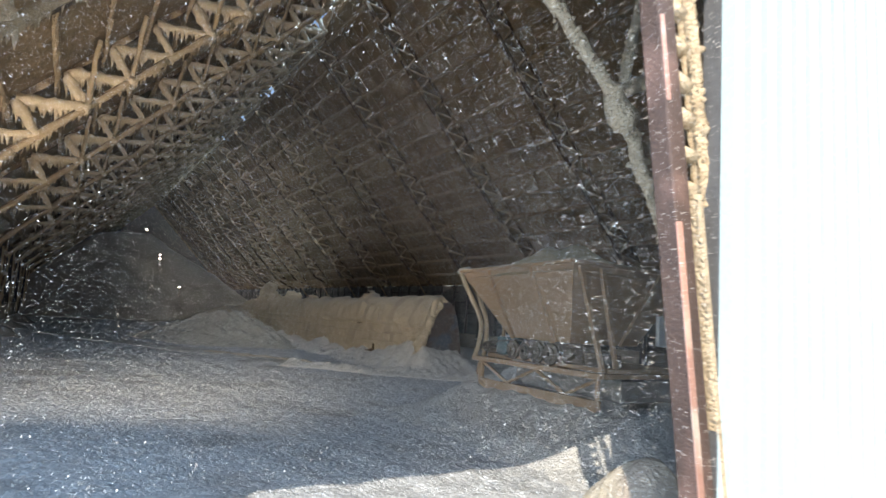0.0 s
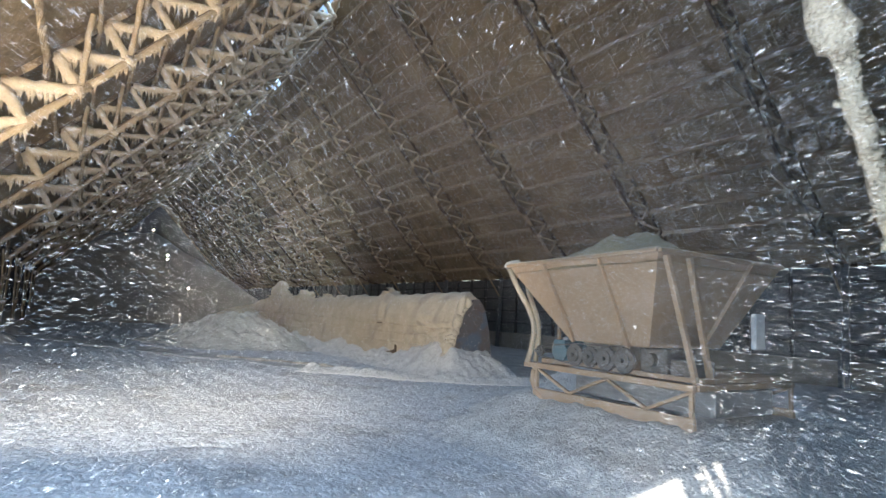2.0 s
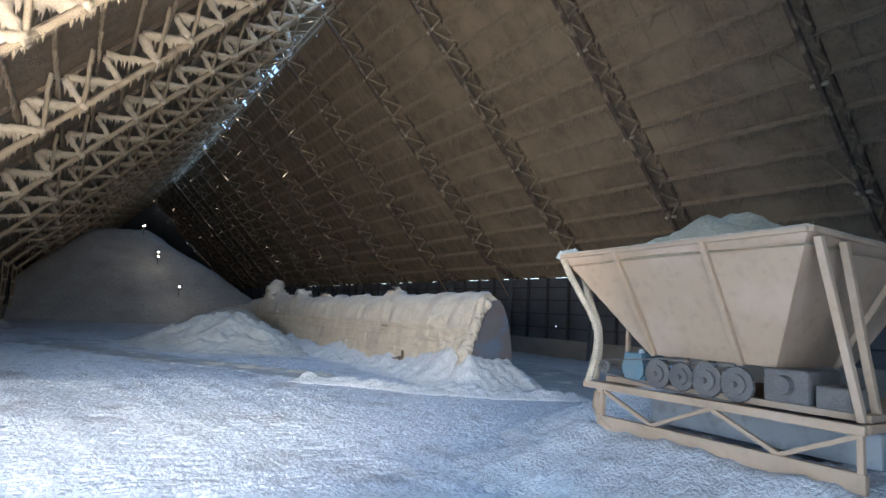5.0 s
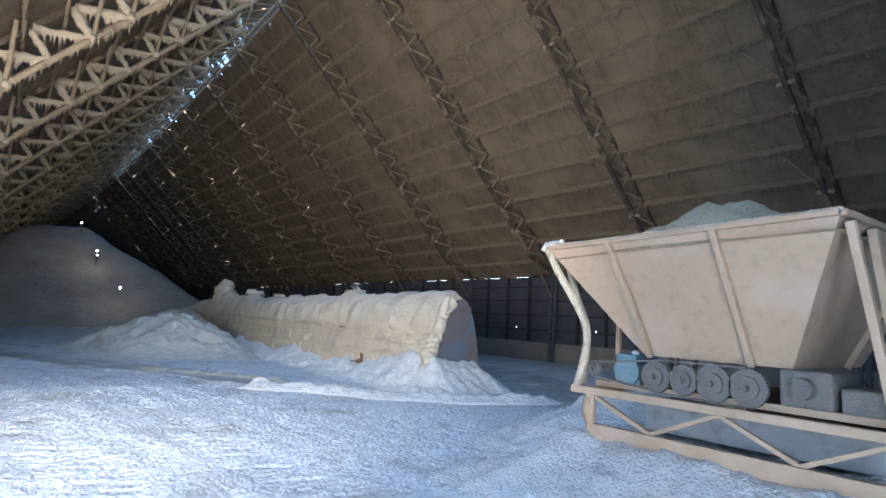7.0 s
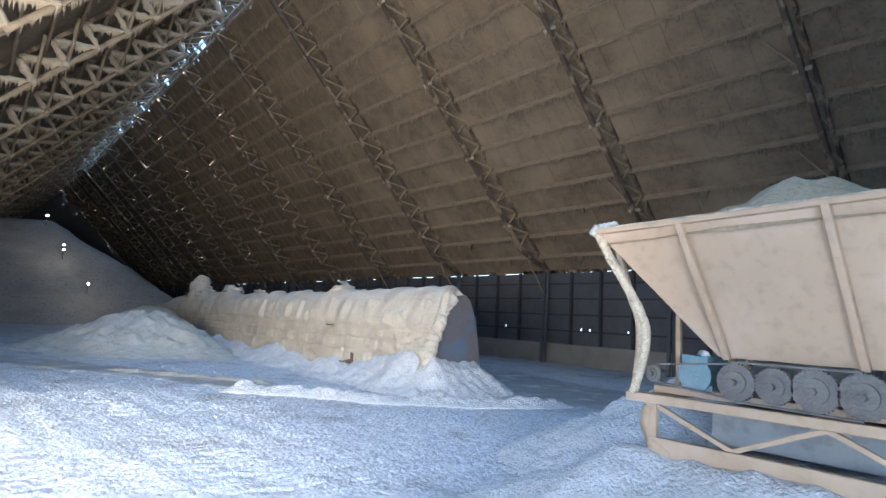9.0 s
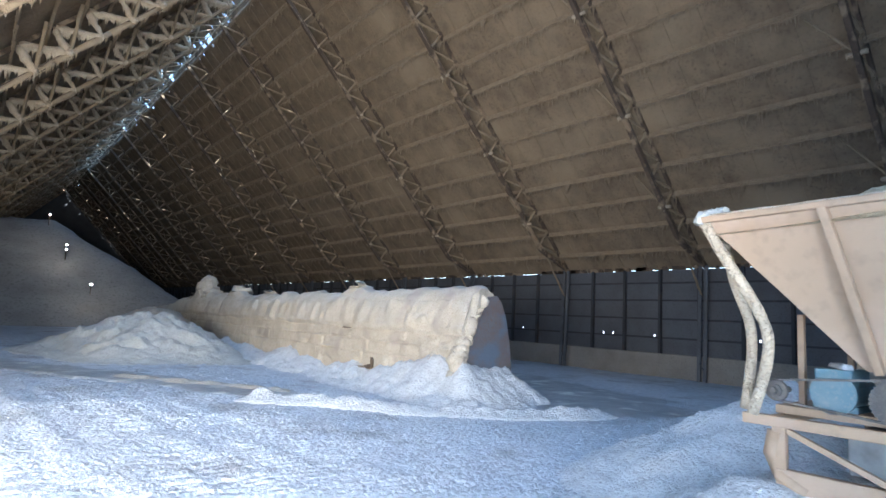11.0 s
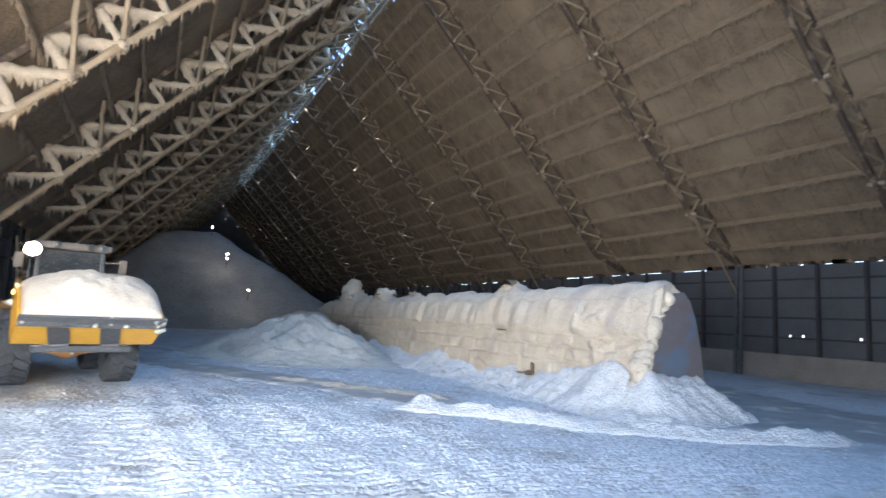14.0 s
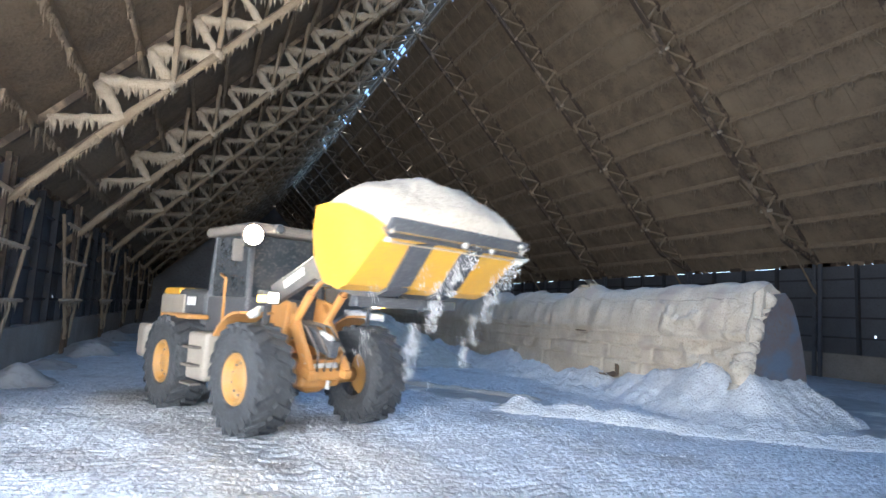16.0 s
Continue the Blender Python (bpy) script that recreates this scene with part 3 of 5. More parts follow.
# ---- the great heap at the far end ----
def far_height(x, y):
    crest = 9.6 - 0.72 * max(0.0, abs(x + 6.5) - 2.2) if x > -6.5 else 9.6 - 0.30 * max(0.0, -6.5 - x - 1.0)
    front = 9.9 - 0.78 * max(0.0, 63.0 - y)
    h = min(crest, front) + 0.35 * fbm(x, y, 0.22, 4) - 0.25 * max(0.0, 1.0 - abs(crest - front))
    return max(-0.1, min(h, skin_z(x) - 1.9 if abs(x) > 9 else 30))


heap = sheet_object("salt_heap", *grid_mesh(span(-14.7, 12.0, 0.45) + [12.0], span(46.0, 66.0, 0.5) + span(66.0, 111.0, 3) + [111.0], far_height), GREYSALT)
tagged(heap, "huge grey salt heap filling the end of the hall", "salt heap")

for x, y, z in ((-5.1, 58.9, 9.35), (-3.72, 57.4, 6.75), (-3.70, 57.4, 6.35), (-2.12, 53.0, 3.40)):
    t = thing("work_lamp", pose(x, y - 0.5, z), "small lit work lamp above the far salt heap", "lamp", "far work lamps")
    bm = bmesh.new()
    box(bm, (-0.12, 0, -0.1), (0.12, 0.14, 0.1), 0.02)
    part("housing", bm, RUST, t)
    bm = bmesh.new()
    box(bm, (-0.07, -0.02, -0.06), (0.07, -0.004, 0.06), 0.006)
    part("lens", bm, FAR_LAMP, t, "glowing lens")
    bm = bmesh.new()
    beam(bm, (0, 0.1, -0.1), (0, 0.1, -0.9), 0.05, 0.05)
    part("stake", bm, RUST, t)


# ---- the salt-covered conveyor tunnel ----
TUNNEL_S, TUNNEL_N = 9.0, 44.0


def tunnel_top(y):
    """Crest height of the crust along the tunnel."""
    z = 2.95 - 0.012 * (y - 9)
    for at, high, wide in ((15.4, 0.30, 0.8), (32.6, 1.05, 0.62), (31.5, 0.35, 0.9), (27.2, 0.40, 0.9), (29.5, 0.15, 0.6), (23.5, 0.14, 0.8), (36.0, 0.25, 1.6), (18.5, 0.14, 0.7), (21.2, 0.10, 0.5), (11.0, 0.10, 1.8)):
        z += high * math.exp(-abs((y - at) / wide) ** 3)
    if y > 34:
        z -= 0.10 * (y - 34)
    return z


def tunnel():
    t = thing("conveyor_tunnel", pose(1.0, TUNNEL_S, 0), "long conveyor tunnel buried in cream salt crust, steel end plate", "tunnel")
    # crust: cross-sections from the west foot over the crest to the east foot
    prof = [(-0.78, -0.1), (-0.80, 0.35), (-0.79, 0.7), (-0.78, 1.05), (-0.75, 1.4), (-0.72, 1.75), (-0.66, 2.05), (-0.56, 2.35), (-0.42, 2.64), (-0.20, 2.84), (0.12, 2.90), (0.34, 2.74), (0.54, 2.44), (0.70, 1.96), (0.83, 1.36), (0.91, 0.7), (0.95, -0.1)]
    fine = []
    for n, (a, c) in enumerate(zip(prof, prof[1:])):
        steps = 10 if n < 9 else 6 if n < 12 else 2
        fine += [(a[0] + (c[0] - a[0]) * q / steps, a[1] + (c[1] - a[1]) * q / steps, n + q / steps) for q in range(steps)]
    fine.append((*prof[-1], len(prof)))
    bm = bmesh.new()
    rows = []
    L = TUNNEL_N - TUNNEL_S
    ysteps = span(0, 16, 0.05) + span(16, L, 0.2) + [L]
    ledges = (0.93, 1.32, 1.66)
    for y in ysteps:
        lift = tunnel_top(y + TUNNEL_S) / 2.92 + 0.035 * fbm(y, 1.0, 1.1, 3, 3.0)
        row = []
        for x, z, k in fine:
            up = max(0.0, (z - 1.6) / 1.32)
            zz = z * (1 + (lift - 1) * up)
            out = 0.034 * fbm(y + 3.1, z * 1.3 + x, 0.7, 2, 5.0) + 0.009 * fbm(y, z, 3.6, 3, 8.0)
            if k < 7.5:
                # slabs of crust: each bay and course stands a little in or out, with gaps at the joints
                course = sum(z > q for q in ledges)
                bay = math.floor((y + 0.35 * course) / 1.55)
                at = y + 0.35 * course - 1.55 * bay
                out += 0.035 * noise.noise(Vector((bay * 3.7, course * 2.3, 1.0)))
                broken = noise.noise(Vector((y * 0.9, course * 5.0, 6.0))) + 0.35
                gap = min(abs(z - q - 0.02 * math.sin(y * 3)) for q in ledges)
                out -= 0.085 * max(0.15, broken) * math.exp(-(gap / 0.028) ** 2)
                out -= 0.075 * max(0.12, broken + 0.1) * math.exp(-((at - 0.1) / 0.04) ** 2) * (1 if z < 1.75 else 0.3)
                # the cap of softer salt bulges over the courses below
                out += 0.07 * max(0.0, min(1.0, (z - 1.66) / 0.12)) * (0.6 + 0.8 * noise.noise(Vector((y * 1.3, 2.0, 2.0))))
                # flutes where the cap has run down, torn patches lower
                run = noise.noise(Vector((y * 1.7, 4.0, z * 0.25)))
                out += 0.065 * (0.35 - abs(run)) * max(0.0, min(1.0, (z - 1.55) / 0.3))
                out -= 0.035 * max(0.0, min(1.0, 6 * (fbm(y, z * 1.5, 0.9, 2, 21.0) - 0.30)))
                # heavier lumps towards the south end
                if y < 3.2:
                    out += (0.15 * max(0.0, fbm(y, z, 1.3, 4, 12.0)) - 0.03) * min(1.0, (3.4 - y) / 1.2)
            nx = x / max(0.3, math.hypot(x, (z - 1.2) * 0.8)) if z > 0.4 else math.copysign(1, x)
            nz = max(0, (z - 1.2)) / 1.8
            row.append(bm.verts.new((x + out * nx * 1.6, y + (0.10 * fbm(z * 2, x * 2, 1.0, 2) if y < 0.5 else 0), zz + out * nz * 2.0)))
        rows.append(row)
    for r0, r1 in zip(rows, rows[1:]):
        for a in range(len(fine) - 1):
            bm.faces.new((r0[a], r1[a], r1[a + 1], r0[a + 1]))
    bm.faces.new(rows[-1])
    bm.faces.new(list(reversed(rows[0])))
    crust = smooth(part("salt_crust", bm, CREAM, t, "cream salt crust cracked into slabs"))
    for f in list(crust.data.polygons)[-2:]:
        f.use_smooth = False
    # end plate, a little proud of the crust
    bm = bmesh.new()
    outline = [(-0.78, 0.25), (-0.74, 0.70), (-0.60, 1.05), (-0.52, 1.40), (-0.36, 1.85), (-0.12, 2.35), (0.14, 2.72), (0.36, 2.76), (0.56, 2.56), (0.74, 2.14), (0.90, 1.5), (0.99, 0.9), (1.03, 0.2)]
    vs = [[bm.verts.new((x, dy, z)) for x, z in outline] for dy in (-0.10, 0.22)]
    bm.faces.new(vs[0])
    bm.faces.new(list(reversed(vs[1])))
    for k in range(len(outline)):
        bm.faces.new((vs[0][k], vs[1][k], vs[1][(k + 1) % len(outline)], vs[0][(k + 1) % len(outline)]))
    part("end_plate", bm, BLUEPLATE, t, "faded blue-grey rusty steel end plate")
    # ragged lumps of crust left round the plate's torn edge
    rnd = random.Random(14)
    for k in range(30):
        u = rnd.random()
        z = 0.45 + 2.2 * u
        x = -0.80 + 0.22 * u + 0.64 * u * u + rnd.uniform(-0.12, 0.03)
        r = rnd.uniform(0.04, 0.17) * (1.1 - 0.3 * u)
        bm = bmesh.new()
        tube(bm, [(x + 0.02, rnd.uniform(-0.15, -0.11), z + r * 0.3), (x - 0.01, -0.09, z), (x - 0.06, 0.02, z - 0.05), (x - 0.10, 0.2, z - 0.1)], [r * 0.35, r * 0.8, r * 1.1, r], 11, 0.9, 70 + k, rnd.uniform(0.8, 2.0))
        smooth(part("crust_lump", bm, CREAM, t))
    # solid dark pieces that stand in for the shade of holes and cracks
    rnd = random.Random(8)
    for y, z, w, h in ((4.15, 0.52, 0.22, 0.07), (4.0, 0.66, 0.05, 0.2), (5.9, 1.64, 0.22, 0.022), (4.7, 0.47, 0.3, 0.035), (3.5, 0.47, 0.25, 0.03), (10.5, 2.45, 0.5, 0.03), (17.5, 2.45, 0.9, 0.05)):
        bm = bmesh.new()
        x = -0.80 + (0.10 if z > 1.4 else 0.0) + (0.36 if z > 2.2 else 0.0)
        n = 9
        front = [bm.verts.new((x - 0.09 + rnd.uniform(-0.02, 0.02), y + w * math.cos(2 * math.pi * k / n) * rnd.uniform(0.6, 1.2), z + h * math.sin(2 * math.pi * k / n) * rnd.uniform(0.6, 1.2))) for k in range(n)]
        back = [bm.verts.new(v.co + Vector((0.3, 0, 0))) for v in front]
        bm.faces.new(front)
        for k in range(n):
            bm.faces.new((front[k], back[k], back[(k + 1) % n], front[(k + 1) % n]))
        bmesh.ops.recalc_face_normals(bm, faces=bm.faces)
        part("broken_pocket", bm, RUST, t, "dark piece standing in for a hole in the crust")
    # rounded knobs of salt left standing on the crest
    for s, (y, r, z0, z1) in enumerate(((23.6, 0.62, 2.2, 3.90), (22.6, 0.60, 2.0, 3.15), (18.2, 0.60, 2.2, 3.25), (6.4, 0.45, 2.4, 3.22), (14.5, 0.35, 2.4, 2.98), (25.5, 0.55, 2.0, 2.9))):
        bm = bmesh.new()
        n = 9
        tube(bm, [(0.05 + 0.05 * math.sin(q * 2 + s), y + 0.04 * math.cos(q * 3 + s), z0 + (z1 - z0) * q / n) for q in range(n + 1)], [r * (1.15 if q < 3 else 1.0) * math.sqrt(max(0.02, 1 - (q / n) ** 4)) for q in range(n + 1)], 14, 0.35, 50 + s)
        smooth(part("salt_knob", bm, CREAM, t))
    return t


tunnel()


def apron(x, y):
    """Loose salt banked against the tunnel's west side and south end."""
    d = math.hypot(max(0.0, 0.18 - x, x - 1.75), max(0.0, 8.85 - y))
    if y > 9.1 and 0.45 < x < 1.7:
        return -0.09
    w = 1.45 + 0.5 * fbm(0, y, 0.55, 3, 2.0)
    top = 0.50 + 0.30 * fbm(3, y, 0.6, 3, 6.0) + (0.62 * max(0.0, min(1.0, (12.6 - y) / 2.4)))
    h = max(0.0, top) * max(0.0, 1 - d / w) ** 1.5
    h += (0.11 * fbm(x, y, 1.4, 4) + 0.11 * max(0.0, fbm(x, y, 4.0, 3, 3.0))) * min(1, h * 8)
    return h - 0.05 if h > 0.004 else -0.09


bank = sheet_object("salt_bank", *grid_mesh(span(-2.6, 3.6, 0.07) + [3.6], span(6.2, 16.0, 0.07) + span(16.0, 30.0, 0.12) + span(30.0, 43.0, 0.4) + [43.0], apron), SALT)
tagged(bank, "loose white salt banked along the foot of the tunnel", "salt bank")

mound("salt_mound", -3.4, 25.0, 4.7, 5.8, 1.60, OLDSALT, "broad cream-white mound of loose salt beside the tunnel", 3, lump=0.26, scale=1.3, n=130)
mound("salt_mound", -1.2, 34.5, 4.0, 6.0, 1.9, CREAM, "cream salt mound against the tunnel's far end", 5, lump=0.2, scale=0.9, n=60)
mound("salt_mound", 5.2, 46.0, 7.5, 5.0, 2.2, GREYSALT, "low grey salt mound before the far heap", 6, lump=0.2, scale=0.6, n=48)


for k, (x, y, r, h) in enumerate(((-14.0, 15.2, 1.0, 0.75), (-14.1, 18.4, 0.8, 0.4), (-13.9, 22.6, 1.2, 0.9), (-14.1, 26.3, 0.9, 0.5), (-14.0, 30.0, 1.2, 0.8), (-13.9, 37.0, 1.4, 0.9))):
    mound("salt_pile", x, y, r * 0.8, r, h * 0.55, GREYSALT, "small grey salt pile at a column's foot", 30 + k, lump=0.10, n=32, group="salt piles at the wall")


# ---- the windrow and the dark track ----
def ribbon(name, pts, width, height, mat, label, category, seed, step=0.06):
    """A low ridge along a line of points, uneven in height and width."""
    pts = [Vector((*p, 0)) for p in pts]
    line = []
    for a, b in zip(pts, pts[1:]):
        n = max(2, int((b - a).length / step))
        line += [a.lerp(b, i / n) for i in range(n)]
    line.append(pts[-1])
    for _ in range(12):
        line = [line[0]] + [(p + q + r) / 3 for p, q, r in zip(line, line[1:], line[2:])] + [line[-1]]
    verts, cols = [], 19
    for i, p in enumerate(line):
        d = (line[min(i + 1, len(line) - 1)] - line[max(i - 1, 0)]).normalized()
        s = Vector((d.y, -d.x, 0))
        end = min(1.0, i / 10, (len(line) - 1 - i) / 10)
        wide = width * (1 + 0.35 * fbm(i * step, seed, 0.6, 3)) * (0.35 + 0.65 * end)
        for k in range(cols):
            u = 2 * k / (cols - 1) - 1
            q = p + s * u * wide
            z = height * end * (1 + 0.7 * fbm(i * step, seed + 4, 0.9, 3)) * max(0.0, 1 - abs(u)) ** 0.9
            z += (0.07 * fbm(q.x, q.y, 3.0, 4) + 0.05 * max(0.0, fbm(q.x, q.y, 8.0, 2, 3.0))) * height / 0.2 * (1 - abs(u))
            verts.append((q.x, q.y, z + (0.02 if height < 0.05 else 0.0) - (0.10 if abs(u) > 0.99 else 0.0)))
    faces = [(j * cols + k, j * cols + k + 1, (j + 1) * cols + k + 1, (j + 1) * cols + k) for j in range(len(line) - 1) for k in range(cols - 1)]
    return tagged(sheet_object(name, verts, faces, mat), label, category)


ribbon("salt_windrow", [(-4.6, 11.2), (-3.6, 10.3), (-1.9, 8.3), (-0.2, 7.0), (1.5, 6.2), (2.6, 6.0)], 0.42, 0.20, SALT, "low white windrow of pushed-up salt on the floor", "windrow", 2)
ribbon("salt_windrow", [(-6.4, 16.6), (-4.9, 14.4), (-3.6, 12.8), (-2.9, 11.6)], 0.55, 0.10, CREAM, "low yellowish windrow beside the dark track", "windrow", 7)
# flat ribbons that make the floor darker along two lines
ribbon("wet_track", [(-12.0, 27.0), (-8.2, 19.5), (-5.9, 16.1), (-4.2, 13.0), (-3.1, 11.3)], 0.95, 0.035, DARKFLOOR, "dark strip of bare floor along the tunnel", "track", 9)
ribbon("wet_track", [(3.2, 5.6), (4.4, 8.0), (5.2, 11.5), (5.8, 16.0), (6.5, 24.0), (7.0, 40.0)], 2.9, 0.035, DARKFLOOR, "dark lane of bare floor behind the tunnel", "track", 11)


# ---- the hopper on its salt heap ----
def hopper_heap(x, y):
    dx, dy = max(-3.75 - x, 0.0, x - 0.2), max(-4.2 - y, 0.0, y - 0.35)
    d = math.hypot(dx, dy)
    h = 0.74 * max(0.0, 1 - d / (2.0 + 0.4 * fbm(x, y, 0.4, 2))) ** 1.7
    peak = 1.50 * max(0.0, 1 - math.hypot((x + 0.3) / 3.7, (y - 1.2) / 2.9)) ** 1.25
    h = max(h, peak if y > 0.25 else min(peak, 0.72))
    if h < 0.004:
        return -0.09
    return h + 0.10 * fbm(x, y, 1.5, 4) * min(1, 6 * h) + 0.085 * max(0.0, fbm(x, y, 4.5, 3)) * min(1, 6 * h) - 0.03


hheap = sheet_object("salt_mound", *grid_mesh(span(-6.8, 5.2, 0.085) + [5.2], span(-7.0, 5.4, 0.085) + [5.4], hopper_heap), SALT)
tagged(hheap, "trampled white salt heap round the feed hopper's skid", "salt heap")


def hopper():
    ox, oy, oz = -2.4, -1.45, 0.66
    t = thing("feed_hopper", pose(ox, oy, oz), "tan painted steel feed hopper on a skid frame full of salt", "hopper")

    def P(x, y, z):
        return Vector((x - ox, y - oy, z - oz))

    # the bin: an inverted pyramid of plates
    top = [P(-3.94, 0.58, 3.19), P(-4.08, -3.07, 3.27), P(-0.75, -3.07, 3.27), P(-0.65, 0.52, 3.19)]
    bot = [P(-3.35, -0.60, 1.80), P(-3.35, -2.35, 1.80), P(-1.45, -2.35, 1.80), P(-1.45, -0.60, 1.80)]
    mid = sum(top + bot, Vector()) / 8
    names = ("west", "south", "east", "north")
    for k in range(4):
        bm = bmesh.new()
        quad = [top[k], top[(k + 1) % 4], bot[(k + 1) % 4], bot[k]]
        n = (quad[1] - quad[0]).cross(quad[3] - quad[0]).normalized()
        if n.dot(mid - quad[0]) < 0:
            n = -n
        rows = []
        for off in (0.0, 0.02):
            g = []
            for j in range(9):
                v = j / 8
                a, b = quad[0].lerp(quad[3], v), quad[1].lerp(quad[2], v)
                g.append([bm.verts.new(a.lerp(b, i / 12) + n * (off + 0.035 * math.sin(math.pi * i / 4) ** 2 * math.sin(math.pi * v) + 0.012 * noise.noise(Vector((i * 0.7, j * 0.7, k * 3.0))))) for i in range(13)])
            rows.append(g)
        for s in range(2):
            for j in range(8):
                for i in range(12):
                    f = [rows[s][j][i], rows[s][j][i + 1], rows[s][j + 1][i + 1], rows[s][j + 1][i]]
                    bm.faces.new(f if s else f[::-1])
        bmesh.ops.recalc_face_normals(bm, faces=bm.faces)
        smooth(part("side_plate", bm, TAN, t))
        out = -n
        for u, v in (((0.293, 0.06), (0.67, 0.77)) if k == 0 else ((0.33, 0.23), (0.707, 0.94)) if k == 2 else ((0.72, 0.72),)):
            bm = bmesh.new()
            beam(bm, quad[0].lerp(quad[1], u) + out * 0.03, quad[3].lerp(quad[2], v) + out * 0.03, 0.075, 0.07, out, 0.01)
            part("rib", bm, TAN, t)
        bm = bmesh.new()
        beam(bm, quad[0] + out * 0.02, quad[1] + out * 0.02, 0.07, 0.06, (0, 0, 1), 0.012)
        part("rim", bm, TAN, t)
        bm = bmesh.new()
        crusted(bm, quad[0] + Vector((0, 0, 0.025)), quad[1] + Vector((0, 0, 0.025)), 0.045, 60 + k, 0, 0.1, 0.12)
        smooth(part("rim_salt", bm, CRUSTPALE, t, "crumbs of white salt"))
    # salt heaped in the bin
    bm = bmesh.new()
    n = 26
    g = []
    for j in range(n + 1):
        row = []
        for i in range(n + 1):
            u, v = i / n, j / n
            p = top[0].lerp(top[3], u).lerp(top[1].lerp(top[2], u), v)
            e = math.sin(math.pi * u) ** 0.8 * math.sin(math.pi * v) ** 2.2
            row.append(bm.verts.new(p + Vector((0, 0, -0.16 + 0.72 * e + 0.24 * fbm(p.x, p.y, 1.7, 4) * e))))
        g.append(row)
    for j in range(n):
        for i in range(n):
            bm.faces.new((g[j][i], g[j][i + 1], g[j + 1][i + 1], g[j + 1][i]))
    bmesh.ops.recalc_face_normals(bm, faces=bm.faces)
    smooth(part("salt_load", bm, YELLOWSALT, t, "heaped yellowish salt"))
    # bent corner pipes at the north end, straight corner posts at the south
    bends = {(-4.08, -3.50): ((-3.94, 0.58, 3.19), (-3.87, 0.40, 2.80), (-3.74, 0.18, 2.40), (-3.64, 0.08, 2.08), (-3.62, 0.12, 1.78), (-3.66, 0.24, 1.33)),
             (-3.2, 0): ((-3.50, 0.58, 3.10), (-3.42, 0.52, 2.6), (-3.28, 0.40, 2.2), (-3.22, 0.42, 1.85), (-3.22, 0.50, 1.32)),
             (-1, 0): ((-0.70, 0.52, 3.16), (-0.92, 0.16, 2.4), (-0.95, 0.06, 2.0), (-0.95, 0.14, 1.32))}
    for s, pts in enumerate(bends.values()):
        bm = bmesh.new()
        fine = []
        for a, b in zip(pts, pts[1:]):
            fine += [P(*a).lerp(P(*b), i / 4) for i in range(4)]
        fine.append(P(*pts[-1]))
        for _ in range(3):
            fine = [fine[0]] + [(p + q + r) / 3 for p, q, r in zip(fine, fine[1:], fine[2:])] + [fine[-1]]
        tube(bm, fine, [0.052] * len(fine), 10, 0.12, s)
        smooth(part("bent_leg", bm, CRUSTPALE, t, "bent pipe leg flaking with salt"))
    bm = bmesh.new()
    for q in range(5):
        tube(bm, [P(-3.97 + 0.03 * q, 0.60 - 0.04 * q, 3.14 + 0.02 * q), P(-3.93 + 0.03 * q, 0.57 - 0.04 * q, 3.26 + 0.01 * q)], [0.055, 0.05], 9, 0.5, q)
    smooth(part("salt_lump", bm, OLDSALT, t, "white salt lump on the corner"))
    for a, b in (((-3.95, -3.10, 3.2), (-3.45, -3.25, 1.35)), ((-3.40, -3.10, 3.2), (-3.10, -3.25, 1.35))):
        bm = bmesh.new()
        beam(bm, P(*a), P(*b), 0.08, 0.08, (0, 1, 0), 0.01)
        part("post", bm, TAN, t)
    for x in (-3.05, -1.6):
        bm = bmesh.new()
        beam(bm, P(x, 0.02, 1.36), P(x, 0.02, 2.3), 0.06, 0.06, (0, 1, 0), 0.008)
        part("post", bm, TAN, t)
    # skid frame: top and bottom rails, uprights and diagonals
    for x in (-3.62, -0.95):
        for z, h, nm in ((1.29, 0.10, "top_rail"), (0.78, 0.20, "skid_rail")):
            bm = bmesh.new()
            beam(bm, P(x, 0.34 if z > 1 else 0.05, z), P(x, -3.35, z), 0.09, h, (0, 0, 1), 0.012)
            part(nm, bm, TAN, t)
        ys = [0.02, -0.85, -1.70, -2.50, -3.30]
        for i, y in enumerate(ys):
            bm = bmesh.new()
            beam(bm, P(x, y, 0.86), P(x, y, 1.25), 0.07, 0.12 if i == 0 else 0.06, (0, 1, 0), 0.008)
            if i in (0, 4):
                part("upright", bm, TAN, t)
            else:
                bm.free()
        for i in range(4):
            bm = bmesh.new()
            a, b = (1.24, 0.88) if i % 2 == 0 else (0.88, 1.24)
            beam(bm, P(x + 0.02, ys[i], a), P(x + 0.02, ys[i + 1], b), 0.05, 0.06, (1, 0, 0), 0.006)
            part("diagonal", bm, TAN, t)
    # curved nose of the skid, cross members
    bm = bmesh.new()
    tube(bm, [P(-3.62, 0.06, 1.2), P(-3.62, 0.10, 1.0), P(-3.62, 0.02, 0.82), P(-3.62, -0.2, 0.70)], [0.07] * 4, 8, 0.0)
    smooth(part("skid_nose", bm, TAN, t))
    for y in (0.1, -1.6, -3.3):
        bm = bmesh.new()
        beam(bm, P(-3.5, y, 1.29), P(-1.0, y, 1.29), 0.08, 0.09, (0, 0, 1), 0.01)
        part("cross_member", bm, TAN, t)
    # grey block in place of the salt seen through the skid
    bm = bmesh.new()
    box(bm, P(-2.9, -3.2, 0.8), P(-1.3, -0.3, 1.2), 0.02)
    part("conveyor_pan", bm, GREYSALT, t, "grey block standing for the salt seen through the skid")
    # drive: a belted motor and a row of sprockets
    bm = bmesh.new()
